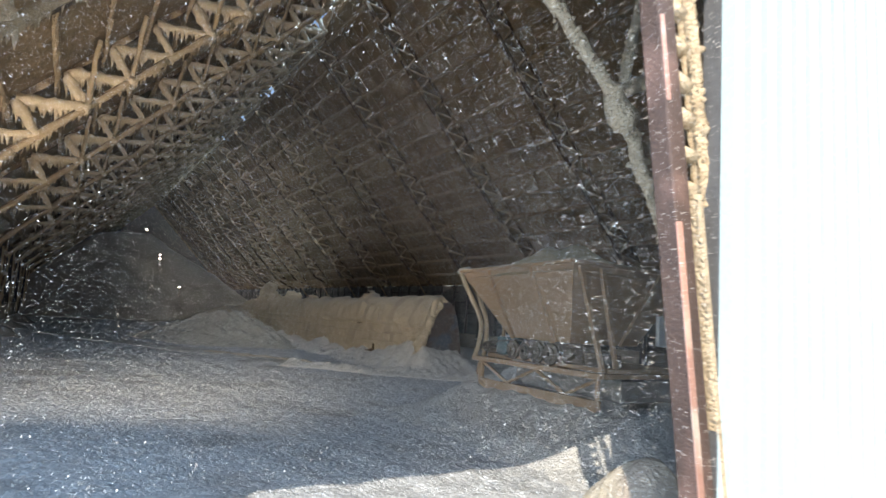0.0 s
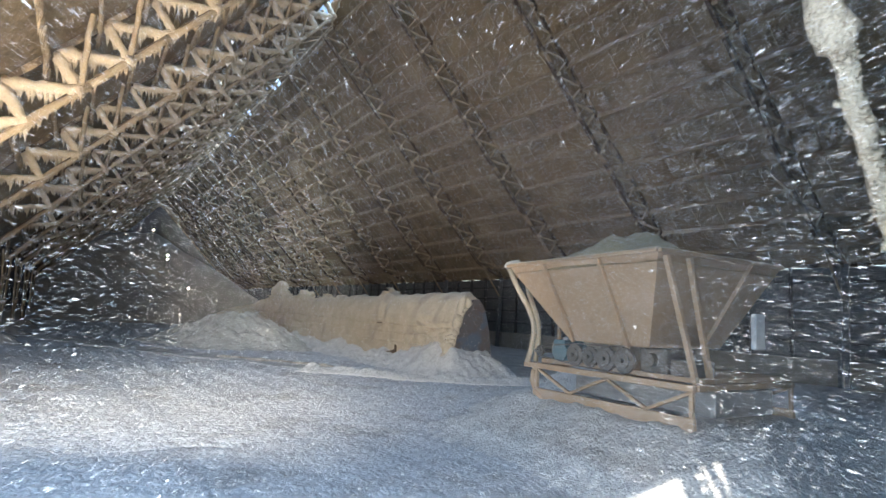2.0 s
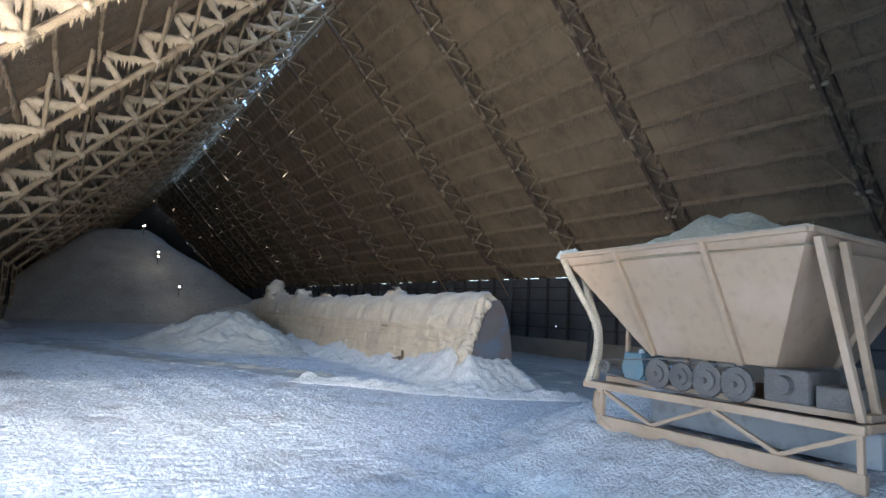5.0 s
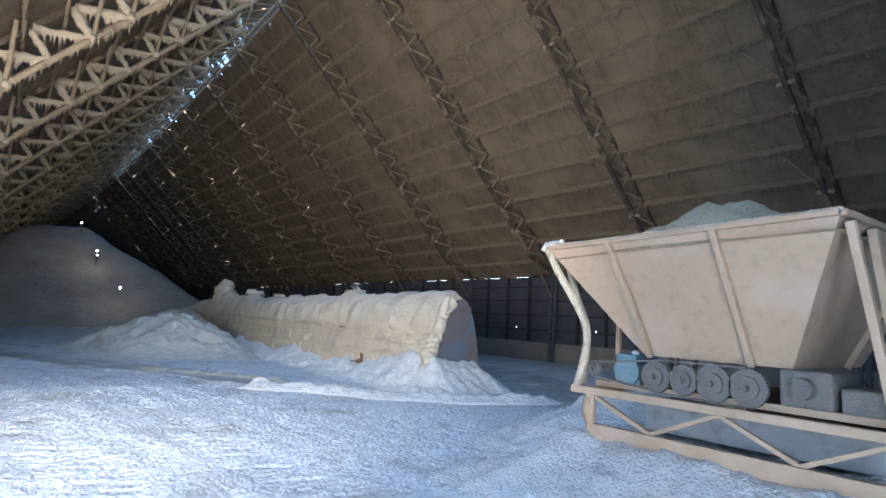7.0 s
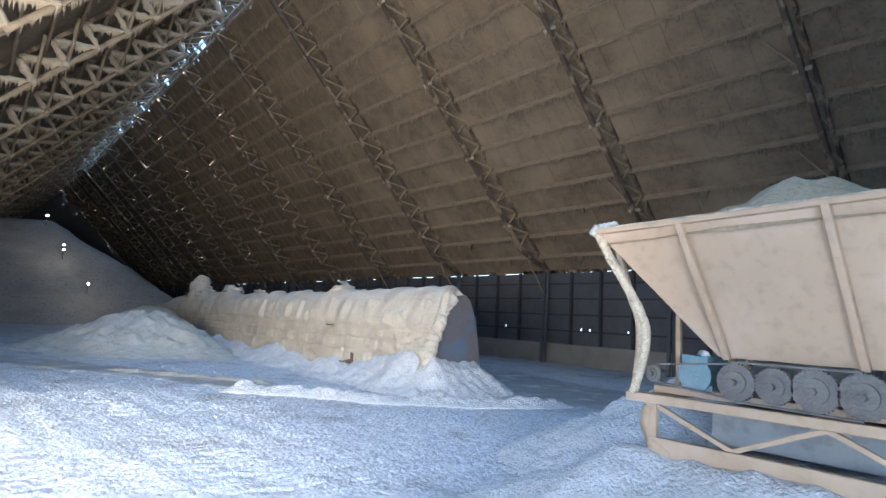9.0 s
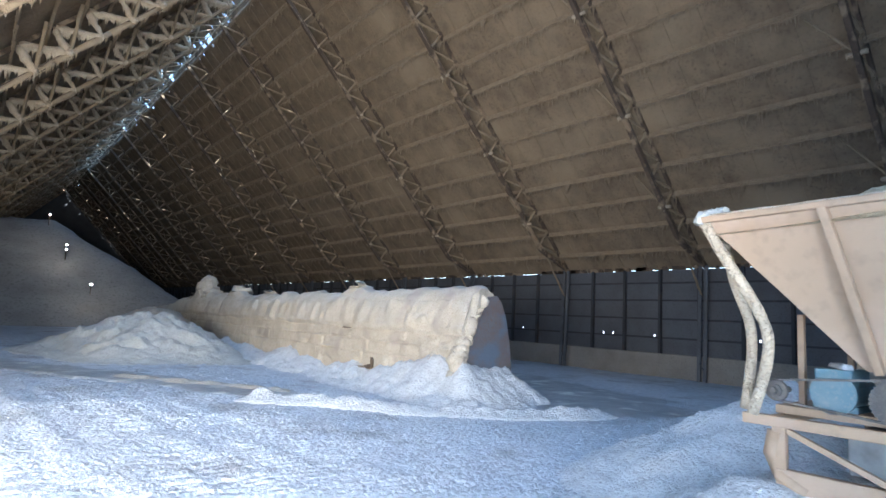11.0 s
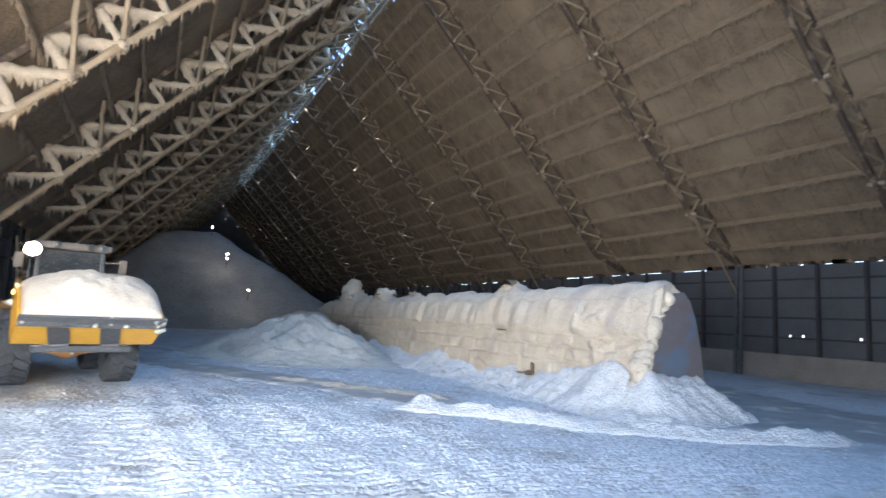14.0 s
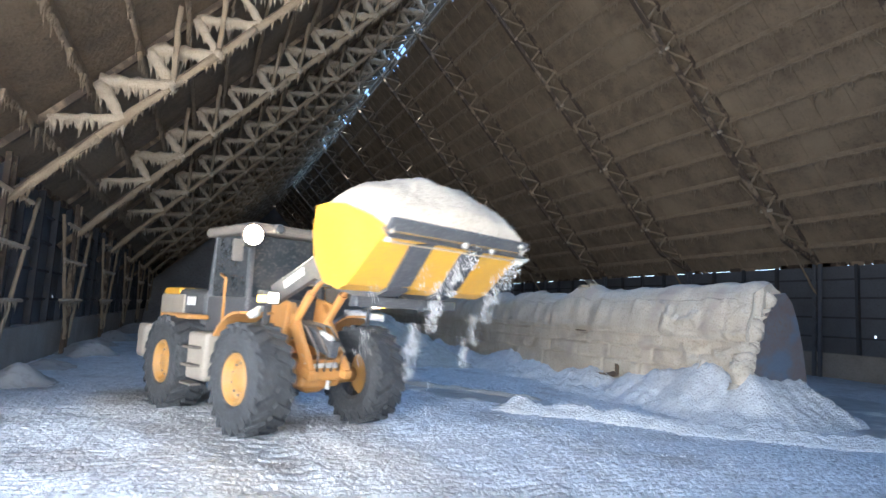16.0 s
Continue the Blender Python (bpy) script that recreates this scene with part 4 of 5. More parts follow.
    tube(bm, [P(-3.38, -0.34, 1.58), P(-2.80, -0.34, 1.58)], [0.19, 0.19], 18)
    box(bm, P(-3.34, -0.52, 1.36), P(-2.85, -0.16, 1.48), 0.01)
    box(bm, P(-3.40, -0.50, 1.70), P(-2.90, -0.20, 1.80), 0.015)
    motor = part("motor", bm, TEAL, t, "blue-green electric motor")
    bm = bmesh.new()
    crusted(bm, P(-3.36, -0.46, 1.81), P(-3.0, -0.24, 1.81), 0.09, 77, 0)
    smooth(part("motor_salt", bm, SALT, motor, "white salt crumbs"))
    for q, (y, r) in enumerate(((0.10, 0.09), (-0.83, 0.185), (-1.20, 0.17), (-1.56, 0.20), (-1.95, 0.20))):
        bm = bmesh.new()
        z = 1.56
        ring = [r + (0.014 if k % 2 else 0.0) for k in range(64)]
        faces = [[bm.verts.new(P(x, y + q * math.cos(2 * math.pi * k / 64), z + q * math.sin(2 * math.pi * k / 64))) for k, q in enumerate(ring)] for x in (-3.485, -3.435)]
        bm.faces.new(faces[0])
        bm.faces.new(list(reversed(faces[1])))
        for k in range(64):
            bm.faces.new((faces[0][k], faces[1][k], faces[1][(k + 1) % 64], faces[0][(k + 1) % 64]))
        bmesh.ops.recalc_face_normals(bm, faces=bm.faces)
        tube(bm, [P(-3.52, y, z), P(-3.38, y, z)], [r * 0.62, r * 0.62], 20)
        tube(bm, [P(-3.58, y, z), P(-3.2, y, z)], [0.035, 0.035], 10)
        part("sprocket", bm, GREASE, t, "greasy dark chain sprocket")
    bm = bmesh.new()
    beam(bm, P(-3.46, 0.10, 1.66), P(-3.46, -0.83, 1.75), 0.03, 0.02)
    beam(bm, P(-3.46, 0.10, 1.47), P(-3.46, -0.83, 1.38), 0.03, 0.02)
    part("drive_belt", bm, GREASE, t)
    # a plain dark block past the last sprocket
    bm = bmesh.new()
    box(bm, P(-3.46, -2.75, 1.42), P(-2.7, -2.25, 1.80), 0.04)
    box(bm, P(-3.44, -3.2, 1.42), P(-2.9, -2.80, 1.66), 0.03)
    tube(bm, [P(-3.56, -2.5, 1.62), P(-3.40, -2.5, 1.62)], [0.10, 0.12], 14)
    part("gearbox", bm, GREASE, t, "dark block beside the sprockets")
    bm = bmesh.new()
    beam(bm, P(-3.50, -0.83, 1.765), P(-3.50, -1.95, 1.775), 0.03, 0.02)
    beam(bm, P(-3.50, -0.83, 1.37), P(-3.50, -1.95, 1.345), 0.03, 0.02)
    part("chain", bm, GREASE, t, "greasy dark drive chain")
    bm = bmesh.new()
    box(bm, P(-3.38, -3.3, 1.34), P(-1.2, 0.15, 1.42), 0.01)
    part("deck", bm, TAN, t)
    # a small white object on the south side
    bm = bmesh.new()
    box(bm, P(-2.08, -3.36, 1.85), P(-1.80, -3.27, 2.42), 0.03)
    part("control_box", bm, WHITE, t, "small white object on the hopper's south side")
    return t


hopper()


# ---- the doorway's post and crusted braces ----
def door_post():
    t = thing("door_post", pose(-8.35, SOUTH + 0.02, 0), "leaning reddish steel door post with a crust of pale salt", "post")
    def along(x, z):
        """A point on the leaning column, x beside its middle line."""
        return (0.34 - 0.1636 * (z + 0.1) + x, -0.02, z)

    bm = bmesh.new()
    beam(bm, along(0.0, -0.1), along(0.0, 5.4), 0.15, 0.14, (0, 1, 0), 0.012)
    part("column", bm, SHADEDPOST, t)
    # pink strips laid on as the sunlit edge of the column
    for z0, z1, w in ((-0.1, 2.75, 0.055), (3.45, 3.95, 0.035), (4.65, 4.9, 0.05)):
        bm = bmesh.new()
        beam(bm, Vector(along(-0.058, z0)) + Vector((0, -0.073, 0)), Vector(along(-0.058, z1)) + Vector((0, -0.073, 0)), w, 0.012, (0, 1, 0), 0.004)
        part("bleached_strip", bm, SUNLITPOST, t, "pink strip painted as the column's sunlit edge")
    bm = bmesh.new()
    beam(bm, along(0.185, -0.1), along(0.185, 2.95), 0.05, 0.14, (0, 1, 0), 0.01)
    part("flange", bm, CRUSTPALE, t, "pale flange beside the column")
    # laced upper half of the flange: a thin far chord and ring-like plates with openings
    bm = bmesh.new()
    crusted(bm, along(0.235, 2.9), along(0.235, 5.4), 0.035, 340, 0, 0.1, 0.1)
    crusted(bm, along(0.11, 2.9), along(0.11, 5.4), 0.035, 341, 0, 0.1, 0.1)
    part("laced_flange", bm, CRUST, t)
    for s, (a, b, w) in enumerate((((0.70, 0.05, 0.0), (0.30, 0.05, 2.6), 0.16), ((0.35, 0.03, 2.5), (-0.12, 0.03, 5.2), 0.13))):
        bm = bmesh.new()
        crusted(bm, a, b, w * 0.7, 300 + s, 0, 0.1, 0.14)
        rnd = random.Random(380 + s)
        for _ in range(90):
            p = Vector(a).lerp(Vector(b), rnd.random())
            q = p + Vector((rnd.uniform(-0.3, 1), rnd.uniform(-1, 1), rnd.uniform(-1, 1))).normalized() * w * rnd.uniform(0.25, 0.6)
            tube(bm, [p, q], [w * rnd.uniform(0.2, 0.42), w * 0.14], 5, 0.5, s)
        smooth(part("salt_edge", bm, CRUSTPALE, t, "ragged salt along the torn sheet edge"))
    for k in range(11):
        z = 5.2 - k * 0.22
        bm = bmesh.new()
        tube(bm, [along(0.10, z), along(0.24, z - 0.03)], [0.045, 0.05], 7, 0.6, k)
        smooth(part("lacing", bm, CRUSTPALE, t))
    return t


door_post()


def door_brace():
    t = thing("door_brace", pose(-7.46, -6.87, 4.17), "forked steel brace inside the doorway thickly crusted with salt", "brace")
    for s, (a, b, w) in enumerate((((-1.25, 0, 0.95), (0, 0, 0), 0.15), ((0, 0, 0), (1.0, 0, -1.6), 0.16), ((1.0, 0, -1.6), (1.5, 0.1, -4.2), 0.14), ((0, 0, 0), (0.42, 0, 1.6), 0.12), ((0.05, 0, 0.1), (0.75, 0, 0.5), 0.16))):
        bm = bmesh.new()
        crusted(bm, a, b, w * 0.85, 410 + s, 4, 0.18, 0.13)
        rnd = random.Random(480 + s)
        for _ in range(int(60 * (Vector(b) - Vector(a)).length)):
            p = Vector(a).lerp(Vector(b), rnd.random()) + Vector((rnd.uniform(-1, 1), rnd.uniform(-1, 1), rnd.uniform(-1, 1))) * w * 0.42
            q = p + Vector((rnd.uniform(-1, 1), rnd.uniform(-1, 1), rnd.uniform(-1.6, 0.6))).normalized() * w * rnd.uniform(0.15, 0.45)
            tube(bm, [p, q], [w * rnd.uniform(0.10, 0.28), w * 0.05], 5, 0.5, s)
        smooth(part("arm", bm, CRUSTPALE, t))
    bm = bmesh.new()
    crusted(bm, (-0.06, 0, 0.15), (0.08, 0, -0.25), 0.26, 430, 6, 0.15, 0.1)
    smooth(part("salt_knot", bm, CRUSTPALE, t))
    return t


door_brace()
mound("salt_pile", -7.0, -6.9, 0.9, 1.0, 1.0, CREAM, "small tan salt heap at the foot of the door post", 12, lump=0.08, n=32)


# ---- the wheel loader ----
def ring_mesh(bm, profile, sides=36, caps=True):
    """A turned solid about the x axis from (x, radius) pairs."""
    rings = [[bm.verts.new((x, r * math.cos(2 * math.pi * k / sides), r * math.sin(2 * math.pi * k / sides))) for k in range(sides)] for x, r in profile]
    for r0, r1 in zip(rings, rings[1:]):
        for k in range(sides):
            bm.faces.new((r0[k], r0[(k + 1) % sides], r1[(k + 1) % sides], r1[k]))
    if caps:
        bm.faces.new(rings[0])
        bm.faces.new(list(reversed(rings[-1])))
    bmesh.ops.recalc_face_normals(bm, faces=bm.faces)


WHEEL_R = 0.83


def wheel(parent, x, y):
    side = 1 if x > 0 else -1
    bm = bmesh.new()
    ring_mesh(bm, [(-0.22, 0.37), (-0.28, 0.43), (-0.315, 0.60), (-0.28, 0.75), (-0.20, 0.79), (0.20, 0.79), (0.28, 0.75), (0.315, 0.60), (0.28, 0.43), (0.22, 0.37)], 40, False)
    for k in range(22):
        for s in (-1, 1):
            a = 2 * math.pi * (k + 0.25 * s) / 22
            m = Matrix.Rotation(a, 4, "X") @ Matrix.Translation((s * 0.14, 0, 0.795)) @ Matrix.Rotation(s * radians(28), 4, "Z")
            box(bm, (-0.15, -0.045, -0.03), (0.15, 0.045, 0.04), 0, m)
            m2 = Matrix.Rotation(a, 4, "X") @ Matrix.Translation((s * 0.285, 0, 0.72))
            box(bm, (-0.02, -0.045, -0.06), (0.02, 0.045, 0.06), 0, m2)
    w = part("wheel", bm, TYRE, parent, "dusty black ribbed tyre")
    w.location = (x, y, WHEEL_R)
    bm = bmesh.new()
    ring_mesh(bm, [(side * 0.02, 0.385), (side * 0.25, 0.385), (side * 0.275, 0.365), (side * 0.26, 0.33), (side * 0.17, 0.29), (side * 0.15, 0.20), (side * 0.20, 0.17), (side * 0.22, 0.12), (side * 0.22, 0.02)], 32)
    rim = part("rim", bm, RIM, w, "dusty orange wheel rim")
    bm = bmesh.new()
    for k in range(10):
        a = 2 * math.pi * k / 10
        tube(bm, [(side * 0.14, 0.235 * math.cos(a), 0.235 * math.sin(a)), (side * 0.185, 0.235 * math.cos(a), 0.235 * math.sin(a))], [0.02, 0.02], 6)
    tagged(part("wheel_nuts", bm, GREASE, w), kind="stuff")
    return w


def arch(bm, pts, width, thick):
    """A curved plate of one piece through the points, across the x axis."""
    rows = []
    for i, p in enumerate(pts):
        a, b = Vector(pts[max(i - 1, 0)]), Vector(pts[min(i + 1, len(pts) - 1)])
        d = (b - a).normalized()
        n = Vector((0, -d.z, d.y)) * thick
        rows.append([bm.verts.new(Vector(p) + Vector((s * width / 2, 0, 0)) + n * k) for s, k in ((-1, 0), (1, 0), (1, 1), (-1, 1))])
    for r0, r1 in zip(rows, rows[1:]):
        for k in range(4):
            bm.faces.new((r0[k], r0[(k + 1) % 4], r1[(k + 1) % 4], r1[k]))
    bm.faces.new(rows[0])
    bm.faces.new(list(reversed(rows[-1])))
    bmesh.ops.recalc_face_normals(bm, faces=bm.faces)


def loader():
    t = thing("wheel_loader", Matrix(), "yellow wheel loader with lit lamps and a heaped salt bucket", "wheel loader")
    wheels = [wheel(t, x, y) for y in (0.0, -2.88) for x in (-1.06, 1.06)]
    # rear frame, engine hood, counterweight
    bm = bmesh.new()
    box(bm, (-0.55, -4.3, 0.65), (0.55, -0.9, 1.35), 0.05)
    part("rear_frame", bm, ORANGE, t, "dusty orange rear frame")
    bm = bmesh.new()
    box(bm, (-0.82, -4.55, 1.30), (0.82, -2.35, 2.18), 0.10)
    box(bm, (-0.70, -4.58, 1.45), (0.70, -4.50, 2.05), 0.02)
    part("engine_hood", bm, CHARCOAL, t, "charcoal engine hood")
    bm = bmesh.new()
    box(bm, (-0.84, -4.4, 2.02), (0.84, -3.6, 2.20), 0.06)
    part("hood_band", bm, YELLOW, t, "yellow hood band")
    bm = bmesh.new()
    box(bm, (-1.15, -4.85, 0.75), (1.15, -4.35, 1.45), 0.10)
    part("counterweight", bm, PALEGREY, t, "pale dusted counterweight")
    for s in (-1, 1):
        bm = bmesh.new()
        box(bm, (min(s * 0.80, s * 1.20), -3.5, 1.62), (max(s * 0.80, s * 1.20), -2.2, 1.70), 0.03)
        part("rear_fender", bm, ORANGE, t, "flat dusty orange rear fender")
        bm = bmesh.new()
        box(bm, (min(s * 0.80, s * 0.86), -4.45, 1.36), (max(s * 0.80, s * 0.86), -3.30, 2.06), 0.02)
        part("hood_side", bm, PALEGREY, t, "pale dusted hood side panel")
        bm = bmesh.new()
        for k in range(3):
            box(bm, (min(s * 0.862, s * 0.87), -3.10 + 0.14 * k, 1.86), (max(s * 0.862, s * 0.87), -3.0 + 0.14 * k, 2.02))
        part("lettering", bm, WHITE, t, "plain white bars of lettering")
        bm = bmesh.new()
        pts = [(s * 1.06, 1.0 * math.cos(a), WHEEL_R + 1.0 * math.sin(a)) for a in [radians(88 + 11 * i) for i in range(6)]]
        arch(bm, pts, 0.56, 0.035)
        part("front_fender", bm, ORANGE, t, "salt-covered front fender")
        bm = bmesh.new()
        box(bm, (min(s * 0.6, s * 1.2), -2.1, 0.62), (max(s * 0.6, s * 1.2), -1.35, 1.42), 0.06)
        part("side_tank", bm, PALEGREY, t, "pale side tank with steps")
        for z in (0.55, 0.85, 1.15):
            bm = bmesh.new()
            box(bm, (min(s * 1.15, s * 1.34), -1.95, z), (max(s * 1.15, s * 1.34), -1.5, z + 0.04), 0.008)
            part("step", bm, GREASE, t)
        bm = bmesh.new()
        for a, b in (((s * 1.0, -1.25, 1.45), (s * 1.0, -1.25, 2.35)), ((s * 1.0, -1.25, 2.35), (s * 0.8, -1.9, 2.45))):
            beam(bm, a, b, 0.035, 0.035)
        part("handrail", bm, ORANGE, t)
    # cab
    cab_m = [(-0.72, -2.45), (0.72, -2.45), (0.72, -0.95), (-0.72, -0.95)]
    bm = bmesh.new()
    box(bm, (-0.78, -2.5, 1.35), (0.78, -0.9, 2.05), 0.05)
    cab = part("cab", bm, CHARCOAL, t, "charcoal cab with large windows")
    for x, y in cab_m:
        bm = bmesh.new()
        beam(bm, (x, y, 2.0), (x * 0.95, y + (0.08 if y < -2 else -0.10), 3.16), 0.09, 0.09, (0, 1, 0), 0.015)
        part("pillar", bm, CHARCOAL, cab)
    bm = bmesh.new()
    box(bm, (-0.84, -2.6, 3.14), (0.84, -0.78, 3.32), 0.06)
    part("roof", bm, GREASE, cab)
    for lo, hi in (((-0.66, -1.035, 2.05), (0.66, -1.015, 3.12)), ((-0.66, -2.42, 2.05), (0.66, -2.40, 3.12)), ((-0.72, -2.35, 2.05), (-0.70, -1.1, 3.12)), ((0.70, -2.35, 2.05), (0.72, -1.1, 3.12))):
        bm = bmesh.new()
        box(bm, lo, hi)
        part("window", bm, GLASS, cab)
    for x in (-0.62, -0.36, 0.36, 0.62):
        lit = x > 0.5
        x, r, h = (0.84, 0.17, 3.08) if lit else (x, 0.085, 3.24)
        bm = bmesh.new()
        tube(bm, [(x, -0.86, h), (x, -0.80, h), (x, -0.72, h)], [r * 0.6, r, r * 1.05], 16)
        beam(bm, (x, -0.80, h), (x, -0.86, h + 0.08), 0.04, 0.04)
        wl = smooth(part("work_lamp", bm, GREASE, cab))
        bm = bmesh.new()
        tube(bm, [(x, -0.716, h), (x, -0.70, h), (x, -0.69, h)], [r * 0.95, r * 0.9, r * 0.6], 16)
        smooth(part("lens", bm, LAMP if lit else GLASS, wl, "glowing warm lamp lens" if lit else "unlit dark lamp lens"))
    for s in (-1, 1):
        bm = bmesh.new()
        beam(bm, (s * 0.75, -0.95, 2.9), (s * 1.1, -0.7, 2.9), 0.03, 0.03)
        box(bm, (s * 1.1 - 0.09, -0.72, 2.62), (s * 1.1 + 0.09, -0.67, 2.98), 0.02)
        part("mirror", bm, GREASE, cab)
    # front frame with loader tower
    bm = bmesh.new()
    box(bm, (-0.36, -1.1, 0.68), (0.36, 0.30, 1.12), 0.05)
    box(bm, (-0.30, 0.28, 0.80), (0.30, 0.42, 1.02), 0.04)
    part("front_frame", bm, ORANGE, t)
    bm = bmesh.new()
    tube(bm, [(x, 0.0, WHEEL_R) for x in (-0.82, -0.42, -0.24, -0.1, 0.1, 0.24, 0.42, 0.82)], [0.13, 0.15, 0.20, 0.27, 0.27, 0.20, 0.15, 0.13], 18)
    smooth(part("front_axle", bm, ORANGE, t, "greasy orange axle tube with its differential"))
    for s in (-1, 1):
        bm = bmesh.new()
        beam(bm, (s * 0.30, -0.30, 1.95), (s * 0.33, 0.46, 0.92), 0.11, 0.20, (0, 1, 0), 0.02)
        beam(bm, (s * 0.33, 0.30, 0.95), (s * 0.33, 0.56, 0.88), 0.15, 0.15, (0, 0, 1), 0.03)
        part("front_strut", bm, ORANGE, t)
        bm = bmesh.new()
        tube(bm, [(s * 0.62, -0.2, 0.98), (s * 0.62, 0.16, 1.02), (s * 0.50, 0.34, 0.86)], [0.035, 0.035, 0.03], 8)
        part("brake_line", bm, GREASE, t)
    bm = bmesh.new()
    beam(bm, (0, -0.35, 1.55), (0, 0.62, 1.28), 0.16, 0.26, (0, 0, 1), 0.03)
    part("tilt_link", bm, CHARCOAL, t, "dark tilt link")
    bm = bmesh.new()
    for k, (a, b, w) in enumerate((((-0.7, 0.02, 0.99), (-0.30, 0.05, 1.05), 0.10), ((0.25, 0.05, 1.06), (0.72, 0.02, 0.99), 0.09), ((-0.33, 0.36, 1.08), (-0.31, 0.10, 1.44), 0.08), ((0.35, 0.40, 1.06), (0.32, 0.0, 1.6), 0.07), ((-0.2, 0.40, 1.04), (0.24, 0.41, 1.03), 0.09), ((0.0, 0.2, 1.54), (0.02, 0.55, 1.44), 0.11), ((-0.05, 0.42, 0.80), (-0.04, 0.42, 0.66), 0.07))):
        crusted(bm, a, b, w, 660 + k, 5, 0.2, 0.08)
    smooth(tagged(part("frame_salt", bm, SALT, t, "salt caught on the front frame"), kind="stuff"))
    for s in (-1, 1):
        bm = bmesh.new()
        beam(bm, (s * 0.42, -0.55, 0.9), (s * 0.42, -0.35, 2.05), 0.08, 0.5, (0, 1, 0), 0.02)
        part("tower_plate", bm, ORANGE, t)
        bm = bmesh.new()
        box(bm, (s * 0.98 - 0.14, 0.10, 1.95), (s * 0.98 + 0.14, 0.30, 2.16), 0.03)
        beam(bm, (s * 0.98, 0.1, 1.5), (s * 0.98, 0.15, 1.95), 0.05, 0.05)
        hl = part("headlamp", bm, CHARCOAL, t)
        bm = bmesh.new()
        box(bm, (s * 0.98 - 0.09, 0.302, 1.98), (s * 0.98 + 0.05, 0.312, 2.12), 0.004)
        part("lens", bm, HEADLAMP, hl, "lit headlamp")
        bm = bmesh.new()
        box(bm, (s * 1.14 - 0.06, 0.28, 1.98), (s * 1.14 + 0.06, 0.318, 2.08), 0.004)
        part("indicator", bm, AMBER, hl, "amber indicator")
    for x in (-0.18, -0.06, 0.07, 0.2):
        bm = bmesh.new()
        tube(bm, [(x, -0.5, 1.7), (x * 1.2, 0.15, 1.62), (x * 1.3, 0.55, 1.25), (x, 0.45, 0.95)], [0.022] * 4, 7)
        smooth(part("hose", bm, GREASE, t, "black hydraulic hose"))
    for s in (-1, 1):
        bm = bmesh.new()
        crusted(bm, (s * 0.80, -0.3, 1.87), (s * 1.25, 0.25, 1.80), 0.14, 640 + s, 0)
        smooth(part("fender_salt", bm, SALT, t, "salt lying on the fender"))
    # lift arm, turning at the tower's head
    bm = bmesh.new()
    for s in (-1, 1):
        for a, b, h in (((s * 0.52, 0, 0), (s * 0.52, 1.30, 0.10), 0.34), ((s * 0.52, 1.20, 0.12), (s * 0.52, 2.45, -0.60), 0.30)):
            beam(bm, a, b, 0.11, h, (0, 0, 1), 0.02)
    beam(bm, (-0.55, 1.55, -0.12), (0.55, 1.55, -0.12), 0.22, 0.22, (0, 0, 1), 0.02)
    arm = part("lift_arm", bm, CHARCOAL, t, "charcoal lift arms dusted with salt")
    for s in (-1, 1):
        bm = bmesh.new()
        for k in range(6):
            box(bm, (min(s * 0.577, s * 0.587), 0.42 + k * 0.10, 0.0 + k * 0.01), (max(s * 0.577, s * 0.587), 0.495 + k * 0.10, 0.12 + k * 0.01))
        part("lettering", bm, WHITE, arm, "plain white bars of lettering")
        bm = bmesh.new()
        tube(bm, [(s * 0.30, -0.2, -0.75), (s * 0.30, 0.75, -0.15)], [0.075, 0.075], 12)
        tube(bm, [(s * 0.30, 0.7, -0.18), (s * 0.30, 1.25, 0.02)], [0.04, 0.04], 10)
        part("lift_cylinder", bm, ORANGE, arm)
    bm = bmesh.new()
    for k in range(5):
        y = 0.2 + 0.32 * k
        crusted(bm, (-0.5, y, 0.2 - 0.5 * max(0, y - 0.9)), (0.5, y + 0.05, 0.2 - 0.5 * max(0, y - 0.9)), 0.10, 600 + k, 0)
    smooth(part("salt_dusting", bm, SALT, arm, "lumps of spilled salt"))
    # bucket, curled back; its hinge is its own origin
    prof = [(-0.50, 0.98), (-0.54, 0.64), (-0.45, 0.27), (-0.22, -0.02), (0.09, -0.11), (0.28, -0.05), (0.98, 0.58)]
    W = 1.22
    bm = bmesh.new()
    inner = []
    for i, (y, z) in enumerate(prof):
        a, b = prof[max(i - 1, 0)], prof[min(i + 1, len(prof) - 1)]
        d = Vector((b[0] - a[0], b[1] - a[1])).normalized()
        inner.append((y - d.y * 0.04, z + d.x * 0.04))
    for line, flip in ((prof, False), (inner, True)):
        vs = [[bm.verts.new((x, y, z)) for y, z in line] for x in (-W, W)]
        for k in range(len(line) - 1):
            f = [vs[0][k], vs[1][k], vs[1][k + 1], vs[0][k + 1]]
            bm.faces.new(f[::-1] if flip else f)
    bmesh.ops.recalc_face_normals(bm, faces=bm.faces)
    bucket = part("bucket", bm, YELLOW, t, "yellow bucket with black wear plates")
    for s in (-1, 1):
        bm = bmesh.new()
        side = prof + [(0.60, 0.78), (0.1, 0.95), (-0.26, 0.99)]
        f0 = [bm.verts.new((s * W, y, z)) for y, z in side]
        f1 = [bm.verts.new((s * (W + 0.045), y, z)) for y, z in side]
        bm.faces.new(f0)
        bm.faces.new(list(reversed(f1)))
        for k in range(len(side)):
            bm.faces.new((f0[k], f0[(k + 1) % len(side)], f1[(k + 1) % len(side)], f1[k]))
        bmesh.ops.recalc_face_normals(bm, faces=bm.faces)
